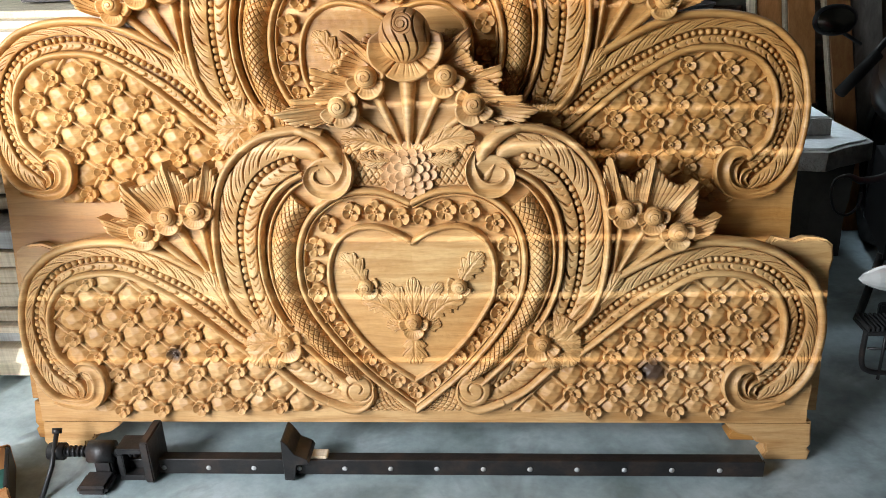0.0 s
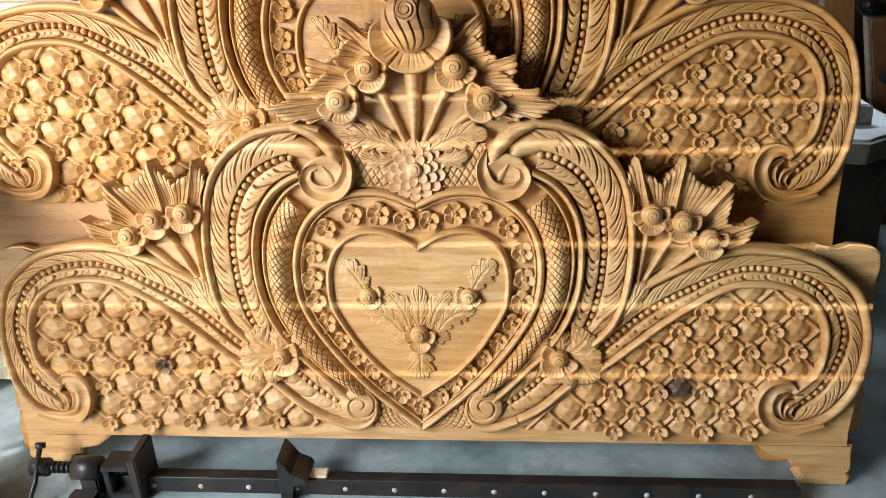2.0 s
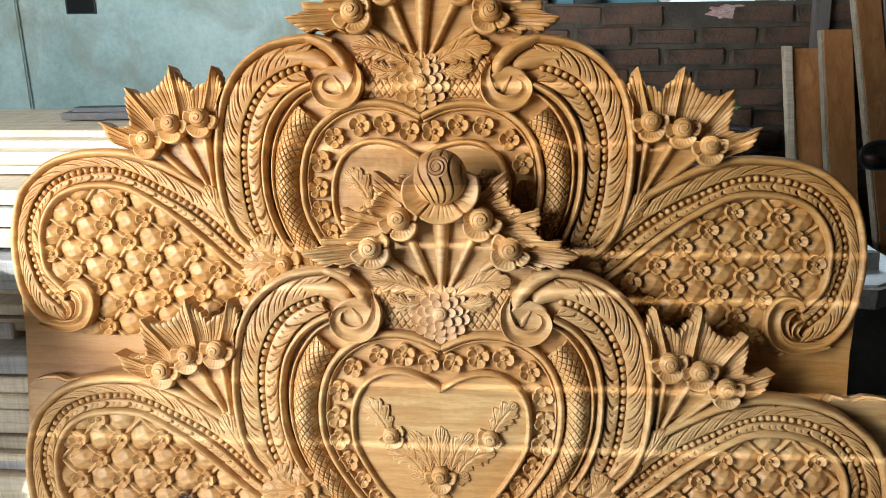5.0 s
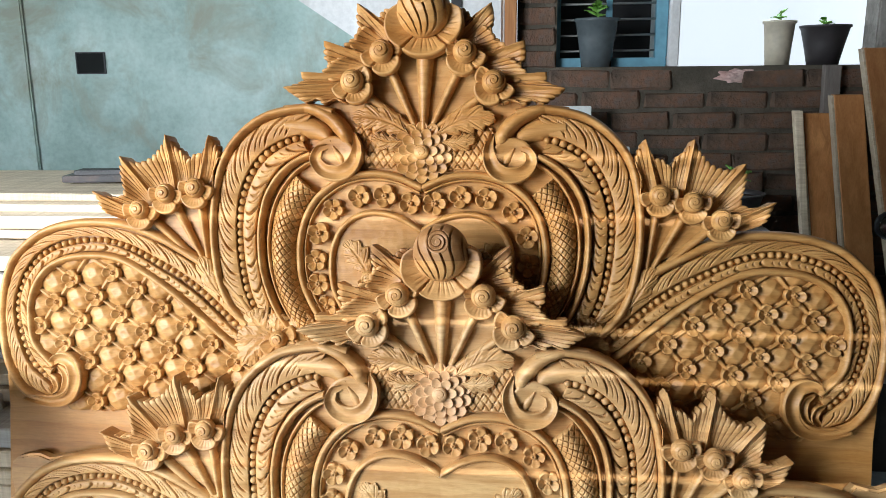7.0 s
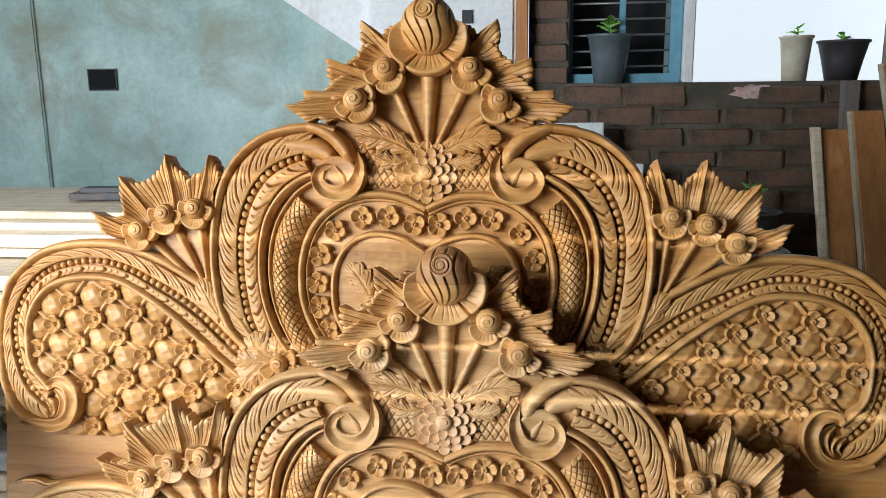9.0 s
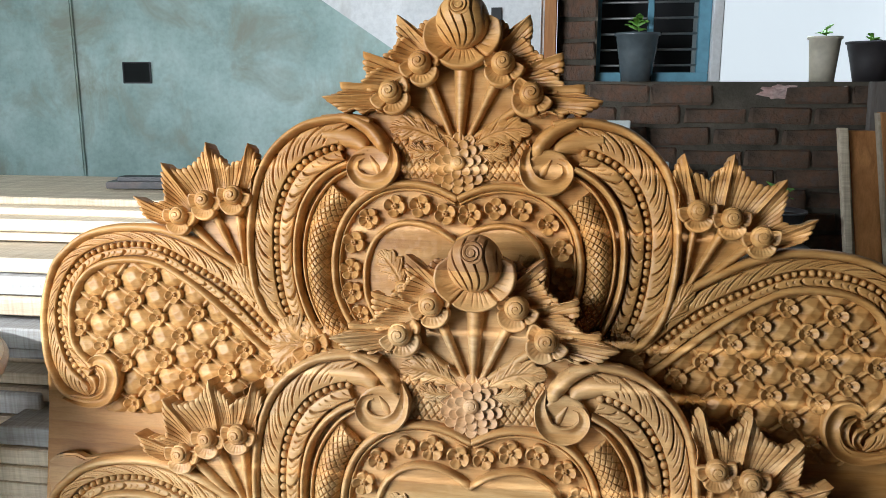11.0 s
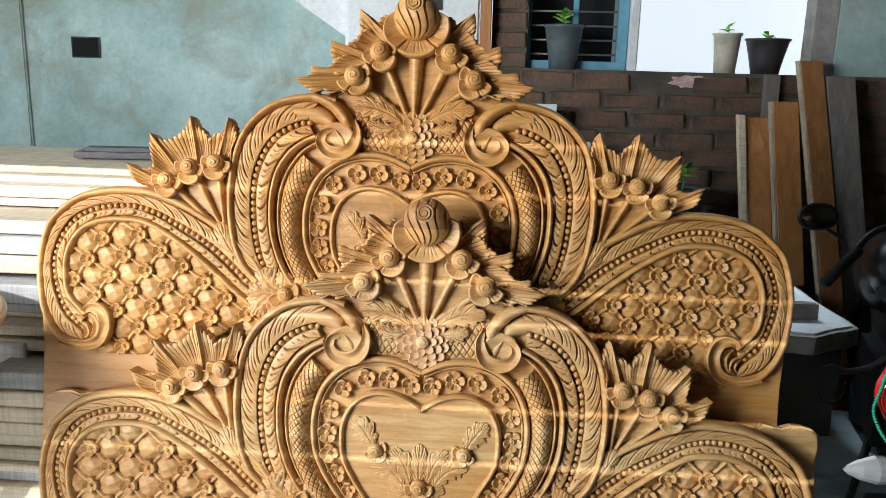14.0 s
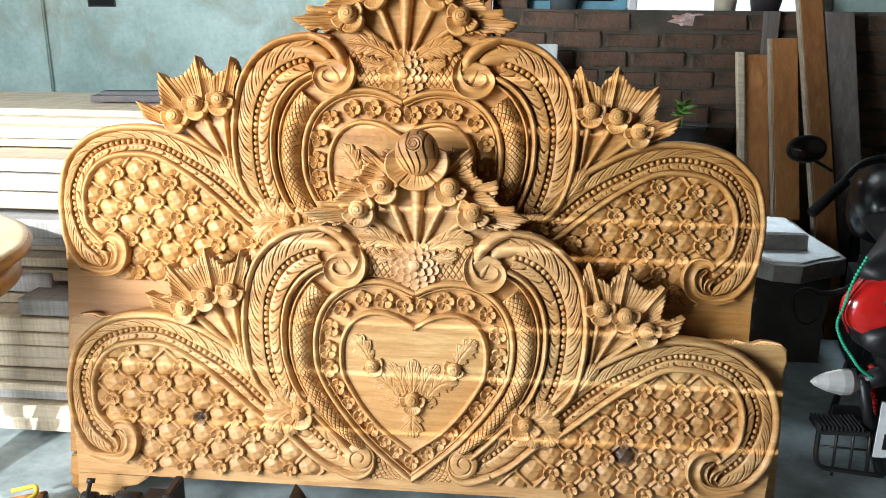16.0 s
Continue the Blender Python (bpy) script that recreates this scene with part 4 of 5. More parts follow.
def solid(poly, y0, y1):
    """A slab whose outline lies in the x-z plane, from y0 to y1."""
    bm = prism(poly, 0, y1 - y0, 0)
    for v in bm.verts:
        v.co = Vector((v.co.x, y1 - v.co.z, v.co.y))
    bmesh.ops.recalc_face_normals(bm, faces=bm.faces)
    return bm


# ---- the room ----
structure("floor", box(-4.2, 2.6, -1.3, 6, -.1, 0, 0), CONCRETE, "worn grey concrete workshop floor with stains", "floor")
structure("wall_back", box(-4.2, -.10, 4.05, 4.25, 0, 3.2, 0), PLASTER, "grey-green stained plaster wall", "wall")
structure("wall_pilaster", box(-3.3, -2.46, 4.03, 4.05, 0, 3.2, .008), PLASTER, "grey-green plaster pilaster", "wall")
structure("wall_left", box(-4.2, -4.0, .65, 4.05, 0, 3.2, 0), PLASTER, "grey-green plaster side wall", "wall")
structure("wall_left_front", box(-4.0, -2.62, .65, .75, 0, 3.2, 0), PLASTER, "grey-green plaster side wall", "wall")
# right wall and ceiling are coloured near-black to keep bounce light low
structure("wall_right", box(2.0, 2.2, -.66, 4.4, 0, 3.2, 0), SHADE_DARK, "side wall coloured near-black to keep it in shade", "wall")
structure("ceiling", box(-4.2, 2.2, -.66, 4.4, 3.2, 3.3, 0), SHADE_DARK, "unseen ceiling coloured near-black to cut bounce light", "ceiling")
structure("ground", box(-400, 400, -400, 400, -.16, -.11, 0), CONCRETE, "bare pale ground outside", "ground")

# unseen boarded front added behind; thin gaps between its boards stripe the sunlight
front = structure("wall_front", box(-1.52, 2.2, -.66, -.605, 0, 1.30, 0), DIM_FRONT, "unseen boarded front with gaps set to cast sun stripes", "wall")
edges = [1.30, 1.438, 1.601, 1.740, 1.953, 2.058, 2.30, 2.43, 3.2]
for a, b in zip(edges[:-1], edges[1:]):
    lo = a + (.0050 if a > 1.3 else 0)
    hi = b - (.0050 if b < 3.2 else 0)
    part("board", box(-1.52, .42, -.604, -.600, lo, hi, 0), DIM_FRONT, front, smooth=False)
# solid end added to keep the stripes off the floor at the right
part("end_panel", box(.421, 2.2, -.604, -.600, 1.30, 3.2, 0), DIM_FRONT, front, smooth=False)
structure("wall_front_lintel", box(-2.5, -1.52, -.66, -.605, 2.60, 3.2, 0), DIM_FRONT, "unseen boards added to close the front above the opening", "wall")
# unseen partition added to frame the side lamp and bound the sun
structure("wall_partition", box(-2.62, -2.5, .55, .75, 0, 3.2, 0), PLASTER, "unseen pier added beside the side lamp's opening", "wall")
structure("wall_partition_lintel", box(-2.62, -2.5, -.5, .55, 2.2, 3.2, 0), PLASTER, "unseen wall added above the side lamp's opening", "wall")
structure("wall_partition_end", box(-2.62, -2.5, -1.3, -.5, 0, 3.2, 0), PLASTER, "unseen wall added before the side lamp's opening", "wall")

# switch recess in the plaster: a flat near-black plate paints its shade
hole = thing("switch_recess", "square electrical recess drawn as a black plate for its shade", "wall box")
part("back_plate", box(-2.205, -2.065, 4.044, 4.049, 1.297, 1.392, 0), plain("recess_shade", (.003, .004, .0035), .95), hole, smooth=False)
for x0, x1, z0, z1 in ((-2.211, -2.205, 1.291, 1.398), (-2.065, -2.059, 1.291, 1.398), (-2.205, -2.065, 1.291, 1.297), (-2.205, -2.065, 1.392, 1.398)):
    part("rim", box(x0, x1, 4.038, 4.049, z0, z1, .002), BLACK, hole, smooth=False)

# column, stair flank and pier
structure("column", box(-.66, -.080, 3.40, 3.80, 0, 3.2, .012), WHITEWASH, "whitewashed square column", "column")
# thin black plate on the column's face paints a small hole's shade
structure("column_notch", box(-.285, -.245, 3.392, 3.398, 1.53, 1.58, 0), BLACK, "black plate for the shade of a small hole in the column", "hole")
structure("stair_flank", solid([(-.662, 1.41), (-.662, 1.90), (-2.6, 3.15), (-3.0, 3.15), (-1.0, 1.635)], 3.45, 4.04), WHITEWASH, "whitewashed underside of a stair flight", "stairs")
structure("jamb", box(-.078, -.032, 3.38, 3.46, 0, 2.6, .004), LUMBER, "upright brown timber beside the column", "timber")

# brick wall: low run, pier and a missing brick
brick_wall = structure("wall_brick", box(-.03, 2.0, 3.455, 3.60, 0, 1.300, 0), MORTAR, "low old brick wall with crumbling mortar", "wall")
structure("wall_pier", box(-.03, .125, 3.455, 3.60, 1.300, 3.2, 0), MORTAR, "brick pier beside the window", "wall")

# window with bars
window = structure("window_1", box(.125, .560, 3.50, 3.545, 1.300, 1.335, .004), BLUE_PAINT, "blue-painted window with iron bars", "window")
part("window_frame", box(.125, .142, 3.50, 3.545, 1.335, 2.25, .003), BLUE_PAINT, window, smooth=False)
part("window_frame", box(.515, .560, 3.50, 3.545, 1.335, 2.25, .003), BLUE_PAINT, window, smooth=False)
part("window_frame", box(.125, .560, 3.50, 3.545, 2.25, 2.29, .003), BLUE_PAINT, window, smooth=False)
part("mullion", box(.322, .345, 3.515, 3.545, 1.335, 2.25, .003), BLUE_PAINT, window, smooth=False)
for k in range(15):
    z = 1.362 + .0605 * k
    part("window_bar", tube([(.140, 3.525, z), (.520, 3.525, z + .002)], .0045, 6), BAR_STEEL, window)
# flat black sheet put behind the bars in place of unlit depth
structure("dark_room", box(.10, .53, 3.75, 3.80, 1.1, 2.4, 0), BLACK, "black sheet standing for the dark room behind the bars", "shutter")

# bright opening to the right of the window
structure("wall_above", box(-.03, 2.0, 3.455, 3.60, 2.30, 3.2, 0), WHITEWASH, "whitewashed wall above the opening", "wall")
structure("reveal", box(.562, .60, 3.46, 4.3, 1.300, 2.3, .004), WHITEWASH, "whitewashed side of the opening", "wall")
structure("opening_post", box(1.335, 1.43, 3.47, 3.60, 1.300, 2.3, .006), ROUGH_CONCRETE, "rough grey post in the opening", "post")
structure("wall_opening_end", box(1.43, 2.0, 3.46, 3.60, 1.300, 2.3, 0), PLASTER, "dim plaster wall beside the opening", "wall")
# backdrop emits its own light in place of sun on an outer wall
glow = bpy.data.materials.new("glowing_outside")
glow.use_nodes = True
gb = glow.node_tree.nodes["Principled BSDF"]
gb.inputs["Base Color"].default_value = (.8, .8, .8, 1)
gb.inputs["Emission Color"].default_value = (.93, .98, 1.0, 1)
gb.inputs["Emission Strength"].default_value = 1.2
structure("backdrop", box(-.2, 3.4, 5.2, 5.25, -.1, 4.0, 0), glow, "white backdrop outside the opening, glowing in place of sunlight", "backdrop")


# ---- plants on the wall ----
def seedling(leaves, height, spread, seed):
    rng = random.Random(seed)
    out = [tube([(0, 0, 0), (.004, .002, height * .5), (0, .004, height)], [.004, .002], 6)]
    for k in range(leaves):
        g = leaf((0, 0), (spread * rng.uniform(.7, 1.1), 0), spread * .30, .004, 3, .05, -.012, .0, n=14, m=7, depth=.0008)
        m = pose(0, 0, height * rng.uniform(.55, 1.0), rng.uniform(-15, 15), -rng.uniform(5, 45), 360 * k / leaves + rng.uniform(-20, 20))
        out.append(moved(g, m))
    return joined(*out)


def potted(name, label, at, r0, r1, h, mat, leaves, spread, tall, seed):
    p = thing(name, label, "plant pot", at)
    part("pot", lathe([(0.0, 0.004), (r0, 0.0), (r0 + (r1 - r0) * .5, h * .5), (r1, h * .93), (r1 + .006, h * .94), (r1 + .006, h), (r1 - .004, h), (r1 - .006, h * .86)], 32), mat, p)
    part("soil", lathe([(0, h * .87), (r1 - .006, h * .86)], 24), SOIL, p)
    if leaves:
        ob = part("seedling", seedling(leaves, tall, spread, seed), LEAF, p)
        ob.location = (0, 0, h * .86)
    return p


POT_CLEAR = plain("smoky_plastic", (.10, .12, .13), rough=.25, coat=.3)
POT_CREAM = plain("cream_plastic", (.62, .56, .44), rough=.45)
POT_DARK = plain("dark_plastic", (.045, .040, .042), rough=.5)
potted("plant_pot", "smoky plastic pot with a green seedling on the wall", (.282, 3.475, 1.300), .058, .084, .185, POT_CLEAR, 8, .055, .07, 3)
potted("plant_pot", "cream plastic pot with a small seedling", (.992, 3.53, 1.300), .045, .058, .17, POT_CREAM, 5, .035, .06, 5)
potted("plant_pot", "dark plastic bowl pot with a small seedling", (1.165, 3.53, 1.300), .058, .090, .150, POT_DARK, 5, .04, .05, 7)
stand = thing("concrete_pedestal", "plain concrete block standing by the brick wall", "block", (.80, 3.28, 0))
part("block", box(-.12, .12, -.12, .12, 0, .70, .006), ROUGH_CONCRETE, stand, smooth=False)
potted("plant_pot", "dark pot with a leafy seedling by the brick wall", (.80, 3.28, .70), .07, .105, .13, POT_DARK, 9, .07, .10, 11)

# white sheets leaning behind the headboard
WHITE_SHEET = plain("white_sheet", (.72, .76, .74), rough=.6)
for x0, x1, z, lab in ((.02, .255, 1.155, "white sheet of board leaning on the brick wall"), (.10, .40, 1.005, "shorter white sheet of board leaning on the brick wall")):
    sheet = thing("sheet_board", lab, "board", (0, 3.30 if x0 < .1 else 3.26, 0), group="white sheets")
    part("sheet", box(x0, x1, -.012, .012, 0, z, .003), WHITE_SHEET, sheet, smooth=False)


# ---- plank pile ----
pile = thing("plank_pile", "tall uneven stack of sawn timber planks", "planks")
LAYERS = [(.020, .075, 1.86, 0), (.080, .128, 1.83, 0), (.133, .168, 1.85, 1), (.172, .194, 1.83, 0), (.198, .233, 1.84, 0), (.237, .270, 1.845, 0), (.275, .314, 1.84, 0), (.318, .359, 1.84, 0), (.363, .404, 1.84, 0),
          (.408, .436, 1.95, 0), (.472, .506, 1.97, 0), (.510, .540, 1.98, 0), (.566, .595, 2.03, 1), (.600, .655, 2.02, 1), (.682, .735, 2.05, 0), (.739, .789, 2.05, 1), (.793, .831, 2.07, 0), (.835, .858, 2.25, 0), (.862, .898, 2.26, 0), (.901, .922, 2.34, 0), (.925, .950, 2.40, 0)]
for k, (z0, z1, y, grey) in enumerate(LAYERS):
    end = -.98 - .06 * random.random() - (.05 if y > 2.0 else 0)
    g = box(-3.3 + .2 * random.random(), end, y, 2.95, z0, z1, .0035, 1)
    for v in g.verts:
        v.co.z += .004 * math.sin(3.1 * v.co.x + k) + .002 * random.uniform(-1, 1)
        v.co.y += .006 * math.sin(1.7 * v.co.x + 2 * k)
    part("plank", g, PLANK_GREY if grey else PLANK, pile, smooth=False)
part("bearer", box(-2.9, -2.8, 1.9, 2.95, 0, .022, .003), PLANK_GREY, pile, smooth=False)
part("bearer", box(-1.3, -1.2, 1.9, 2.95, 0, .022, .003), PLANK_GREY, pile, smooth=False)
for name_, x0, x1, y0, y1, z0, z1, mat_, lab in (
        ("timber_offcut", -1.365, -1.02, 1.852, 1.99, .406, .458, PLANK_GREY, "pale blue-grey sawn offcut lying on the planks"),
        ("timber_offcut", -1.62, -1.318, 1.955, 2.20, .440, .500, PLANK_GREY, "dark grey sawn block lying on the planks"),
        ("timber_offcut", -1.62, -1.00, 2.06, 2.4, .543, .562, PLANK, "short pale plank end lying on the stack")):
    o = thing(name_, lab, "offcut")
    part("block", box(x0, x1, y0, y1, z0, z1, .004, 1), mat_, o, smooth=False)
tool = thing("dark_plank_tool", "dark flat steel straightedge lying on the plank pile", "tool", (-1.47, 2.62, .953), (0, 0, 6))
part("blade", box(0, .42, -.04, .04, 0, .022, .003), IRON, tool, smooth=False)
part("blade", box(.03, .45, -.02, .05, .022, .036, .003), BLACK, tool, smooth=False)


# ---- round two-tier table ----
table = thing("round_table", "round pale wooden table with a lower rim", "table", (-1.617, 1.41, 0))
part("tabletop", lathe([(0, .714), (.49, .714), (.506, .711), (.506, .684), (0, .684)], 72), TABLE, table)
part("edge_band", lathe([(.5065, .711), (.513, .707), (.516, .698), (.513, .688), (.5065, .683), (.5065, .711)], 72), TABLE_EDGE, table, "darker golden edge band")
part("apron_ring", lathe([(.36, .655), (.47, .655), (.480, .648), (.480, .612), (.470, .605), (.36, .605), (.36, .655)], 72), TABLE_EDGE, table)
for k in range(8):
    a = 2 * math.pi * k / 8 + .16
    ob = part("spacer", box(-.022, .022, -.018, .018, .650, .684, .002), LUMBER, table, smooth=False)
    ob.matrix_local = pose(.435 * math.cos(a), .435 * math.sin(a), 0, 0, 0, math.degrees(a))
for k in range(4):
    a = math.pi / 2 * k + .8
    part("leg", tube([(.37 * math.cos(a), .37 * math.sin(a), .62), (.22 * math.cos(a), .22 * math.sin(a), .3), (.26 * math.cos(a), .26 * math.sin(a), 0)], [.028, .034, .022], 12, 9), TABLE, table)
strip = thing("wood_offcut", "small flat offcut lying on the round table", "offcut", (-1.47, 1.66, .714), (0, 0, -20))
part("strip", box(-.10, .06, -.014, .014, 0, .010, .002), PLANK, strip, smooth=False)

# ---- leaning lumber by the brick wall ----
for x0, x1, z0, ztop, y0, y1, dx, mat_, lab in (
        (1.075, 1.100, .457, 1.13, 3.05, 3.38, -.05, PLANK, "thin pale lath leaning on the brick wall"),
        (1.115, 1.205, .457, 1.12, 3.05, 3.40, -.05, LUMBER, "dark red-brown plank leaning on the brick wall"),
        (1.215, 1.315, .457, 1.19, 3.00, 3.36, -.06, LUMBER, "orange-brown plank leaning on the brick wall"),
        (1.150, 1.205, .457, 1.30, 3.36, 3.43, -.01, LUMBER_GREY, "grey plank standing against the brick wall"),
        (1.385, 1.470, 0, 1.36, 2.95, 3.38, -.13, LUMBER, "tall brown plank leaning on the brick wall"),
        (1.480, 1.590, 0, 1.30, 3.00, 3.36, -.12, LUMBER_GREY, "wide grey plank leaning on the brick wall"),
        (1.70, 1.80, 0, 1.75, 2.95, 3.36, -.08, LUMBER_GREY, "tall weathered grey plank leaning on the wall")):
    pl = thing("leaning_plank", lab, "plank", group="leaning planks")
    g = box(x0, x1, -.018, .018, 0, 1, .003, 1)
    for v in g.verts:
        f = z0 / ztop + v.co.z * (1 - z0 / ztop)
        v.co = Vector((v.co.x + dx * f + .008 * (f - .5) * (1 if v.co.x > (x0 + x1) / 2 else -1), v.co.y + y0 + (y1 - y0) * f, ztop * f))
    part("plank", g, mat_, pl, smooth=False)
    if mat_ is LUMBER:
        e = box(x0 - .012, x0 - .001, -.016, .020, 0, 1, .002, 1)
        for v in e.verts:
            f = z0 / ztop + v.co.z * (1 - z0 / ztop)
            v.co = Vector((v.co.x + dx * f, v.co.y + y0 + (y1 - y0) * f, ztop * f * .998))
        part("sapwood_edge", e, PLANK, pl, "pale sapwood edge", smooth=False)

# ---- concrete ledge with a loose block on it ----
def ragged(bm, amount, cuts, floor_z=-1.0):
    bmesh.ops.subdivide_edges(bm, edges=bm.edges, cuts=cuts, use_grid_fill=True)
    for v in bm.verts:
        if v.co.z > floor_z:
            v.co += Vector((noise.noise(v.co * 9), noise.noise(v.co * 9 + Vector((3, 1, 5))), .5 * noise.noise(v.co * 13))) * amount
    return bm


ledge = thing("concrete_ledge", "broken pale concrete ledge on a base coloured dark for shade", "ledge")
# the base's near-black colour paints the deep shade under the ledge
part("base", ragged(box(.86, 1.275, 2.69, 3.42, 0, .385, 0), .010, 6, .02), SHADE_DARK, ledge, "base coloured near-black for the shade below the slab", smooth=False)
g = prism([(.86, 2.66), (1.00, 2.50), (1.09, 2.487), (1.16, 2.53), (1.286, 2.607), (1.270, 2.95), (1.262, 3.42), (.86, 3.42)], .385, .447, 0)
part("slab", ragged(g, .007, 3), ROUGH_CONCRETE, ledge, smooth=False)
# pale layer paints the window's light onto the slab's top
part("lit_top", ragged(prism([(.875, 2.68), (1.01, 2.53), (1.095, 2.512), (1.16, 2.55), (1.268, 2.62), (1.255, 2.95), (1.25, 3.40), (.875, 3.40)], .444, .454, 0), .007, 4), WHITEWASH, ledge, "top layer coloured pale for the window's light", smooth=False)
loose = thing("concrete_block", "rough concrete block with a pale top lying on the ledge", "concrete block")
part("block", ragged(box(.88, 1.165, 2.66, 2.92, .456, .512, 0), .006, 6), ROUGH_CONCRETE, loose, smooth=False)
# same pale layer for the light on the block's top
part("lit_top", prism([(.886, 2.672), (1.155, 2.668), (1.155, 2.91), (.886, 2.91)], .510, .519, .003), WHITEWASH, loose, "top layer coloured pale for the window's light", smooth=False)

# ---- sash clamp on the floor ----
clamp = thing("sash_clamp", "long black iron sash clamp lying on the floor", "clamp")
part("bar", box(-.86, .617, 1.462, 1.470, .004, .044, .001, 1), IRON, clamp, smooth=False)
part("flange", box(-.86, .617, 1.470, 1.500, .030, .037, .001, 1), IRON, clamp, smooth=False)
for k in range(13):
    hole_ = part("bar_hole", lathe([(0, 0), (.006, 0), (.006, .0015), (0, .0015)], 12), PLANK_GREY, clamp)
    hole_.matrix_local = pose(-.74 + .105 * k, 1.4615, .022, 90, 0, 0)


def jaw(x, flip_):
    p_ = [(0, .004), (.022, .004), (.030, .045), (.060, .050), (.055, .062), (.028, .075), (.014, .100), (.004, .112), (0, .112)]
    bm = solid([(x + flip_ * a, b) for a, b in p_], 1.440, 1.515)
    bmesh.ops.bevel(bm, geom=list(bm.edges), offset=.002, segments=1, affect="EDGES", clamp_overlap=True)
    return bm


part("sliding_jaw", jaw(-.455, 1), IRON, clamp, smooth=False)
part("jaw_face", box(-.772, -.752, 1.428, 1.520, .004, .114, .003), IRON, clamp, smooth=False)
for x0, x1, z0, z1 in ((-.832, -.773, .078, .092), (-.832, -.773, .006, .020), (-.832, -.818, .020, .078)):
    part("jaw_carriage", box(x0, x1, 1.434, 1.490, z0, z1, .002), IRON, clamp, smooth=False)
head_ = part("screw_housing", joined(tube([(-.905, 1.462, .066), (-.850, 1.462, .066)], .026, 16)), IRON, clamp)
part("housing_foot", box(-.895, -.855, 1.445, 1.485, .0, .050, .004), IRON, clamp, smooth=False)
part("base_plate", box(-.915, -.845, 1.385, 1.450, 0, .024, .008), IRON, clamp, smooth=False)
part("screw", tube([(-.980, 1.462, .066), (-.790, 1.462, .066)], .009, 10), IRON, clamp)
for k in range(16):
    x = -.965 + .011 * k
    if not -.910 < x < -.845:
        part("screw_thread", tube([(x, 1.462, .066), (x + .004, 1.462, .066)], .0135, 10), IRON, clamp)
part("screw_head", tube([(-1.000, 1.462, .066), (-.965, 1.462, .066)], .020, 12), IRON, clamp)
part("handle_bar", tube([(-.980, 1.475, .115), (-.983, 1.43, .05), (-.986, 1.37, .006)], .0055, 8), IRON, clamp)
part("handle_knob", tube([(-.980, 1.478, .118), (-.980, 1.472, .108)], .011, 10), IRON, clamp)
block_ = thing("wood_scrap", "small pale wood scrap lying by the clamp jaw", "scrap")
part("scrap", box(-.405, -.360, 1.468, 1.498, .0372, .049, .002), PLANK, block_, smooth=False)

# dark tool case with a yellow cord at the clamp's end
case = thing("tool_case", "dark open wooden tool case with worn edges", "case", (-1.155, 1.36, 0), (0, 0, 28))
part("side", box(-.10, .10, -.09, -.08, 0, .07, .003), LUMBER, case, smooth=False)
part("side", box(-.10, .10, .08, .09, 0, .07, .003), LUMBER, case, smooth=False)
part("end", box(.09, .10, -.08, .08, 0, .07, .003), BLACK, case, smooth=False)
part("end", box(-.10, -.09, -.08, .08, 0, .07, .003), BLACK, case, smooth=False)
part("bottom", box(-.09, .09, -.08, .08, 0, .012, 0), plain("green_felt", (.02, .10, .08), .9), case, smooth=False)
cord = thing("yellow_cord", "yellow cord lying over the tool case", "cord")
part("cord", tube([(-1.19, 1.46, .078), (-1.16, 1.47, .082), (-1.135, 1.475, .085), (-1.12, 1.455, .080), (-1.13, 1.43, .076), (-1.16, 1.41, .075)], .006, 8, 30), plain("yellow_fibre", (.65, .50, .04), .7), cord)

# ---- motorcycle, its tail towards the boards ----
bike = thing("motorcycle", "red and black motorcycle parked with its tail forward", "motorcycle")
CLEAR_LENS = plain("indicator_lens", (.50, .50, .48), rough=.10, coat=1.0)
DARK_RED = plain("tail_lens", (.35, .01, .01), rough=.15, coat=1.0)
part("tail_cowl", loft([(1.06, 1.580, .612, .150, .050), (1.06, 1.592, .612, .188, .078), (1.065, 1.625, .614, .200, .092), (1.13, 1.74, .620, .185, .088), (1.19, 1.9, .620, .135, .08), (1.24, 2.1, .61, .10, .07)], 36, 2.3), RED, bike)
part("cowl_recess", loft([(1.09, 1.572, .642, .120, .020), (1.09, 1.575, .642, .145, .032), (1.09, 1.63, .642, .150, .034)], 28, 2.2), BLACK, bike, "black recess in the red cowl")
part("tail_cover", loft([(1.06, 1.61, .690, .12, .02), (1.06, 1.63, .698, .160, .042), (1.085, 1.68, .705, .160, .048), (1.14, 1.8, .71, .14, .045), (1.21, 2.0, .70, .10, .04)], 28), plain("grey_plastic", (.012, .013, .014), .45), bike)
part("lamp_surround", loft([(1.07, 1.560, .545, .12, .034), (1.07, 1.568, .545, .155, .050), (1.07, 1.64, .545, .165, .054)], 28), BLACK, bike)
part("tail_lamp", loft([(1.09, 1.548, .548, .08, .02), (1.09, 1.553, .548, .125, .032), (1.09, 1.60, .548, .13, .034)], 24), DARK_RED, bike)
part("tail_trim", tube([(.900, 1.60, .690), (.868, 1.592, .640), (.862, 1.590, .600), (.880, 1.588, .560)], .003, 8, 20), DARK_RED, bike)
ind = part("indicator", loft([(0, 0, 0, .003, .003), (0, .010, 0, .012, .012), (0, .035, 0, .024, .024), (0, .070, 0, .031, .034), (0, .092, 0, .030, .034), (0, .116, -.004, .018, .018)], 14, 2.0), CLEAR_LENS, bike, "clear ribbed indicator lens", smooth=False)
ind.matrix_local = pose(.828, 1.630, .411, 0, 0, -86)
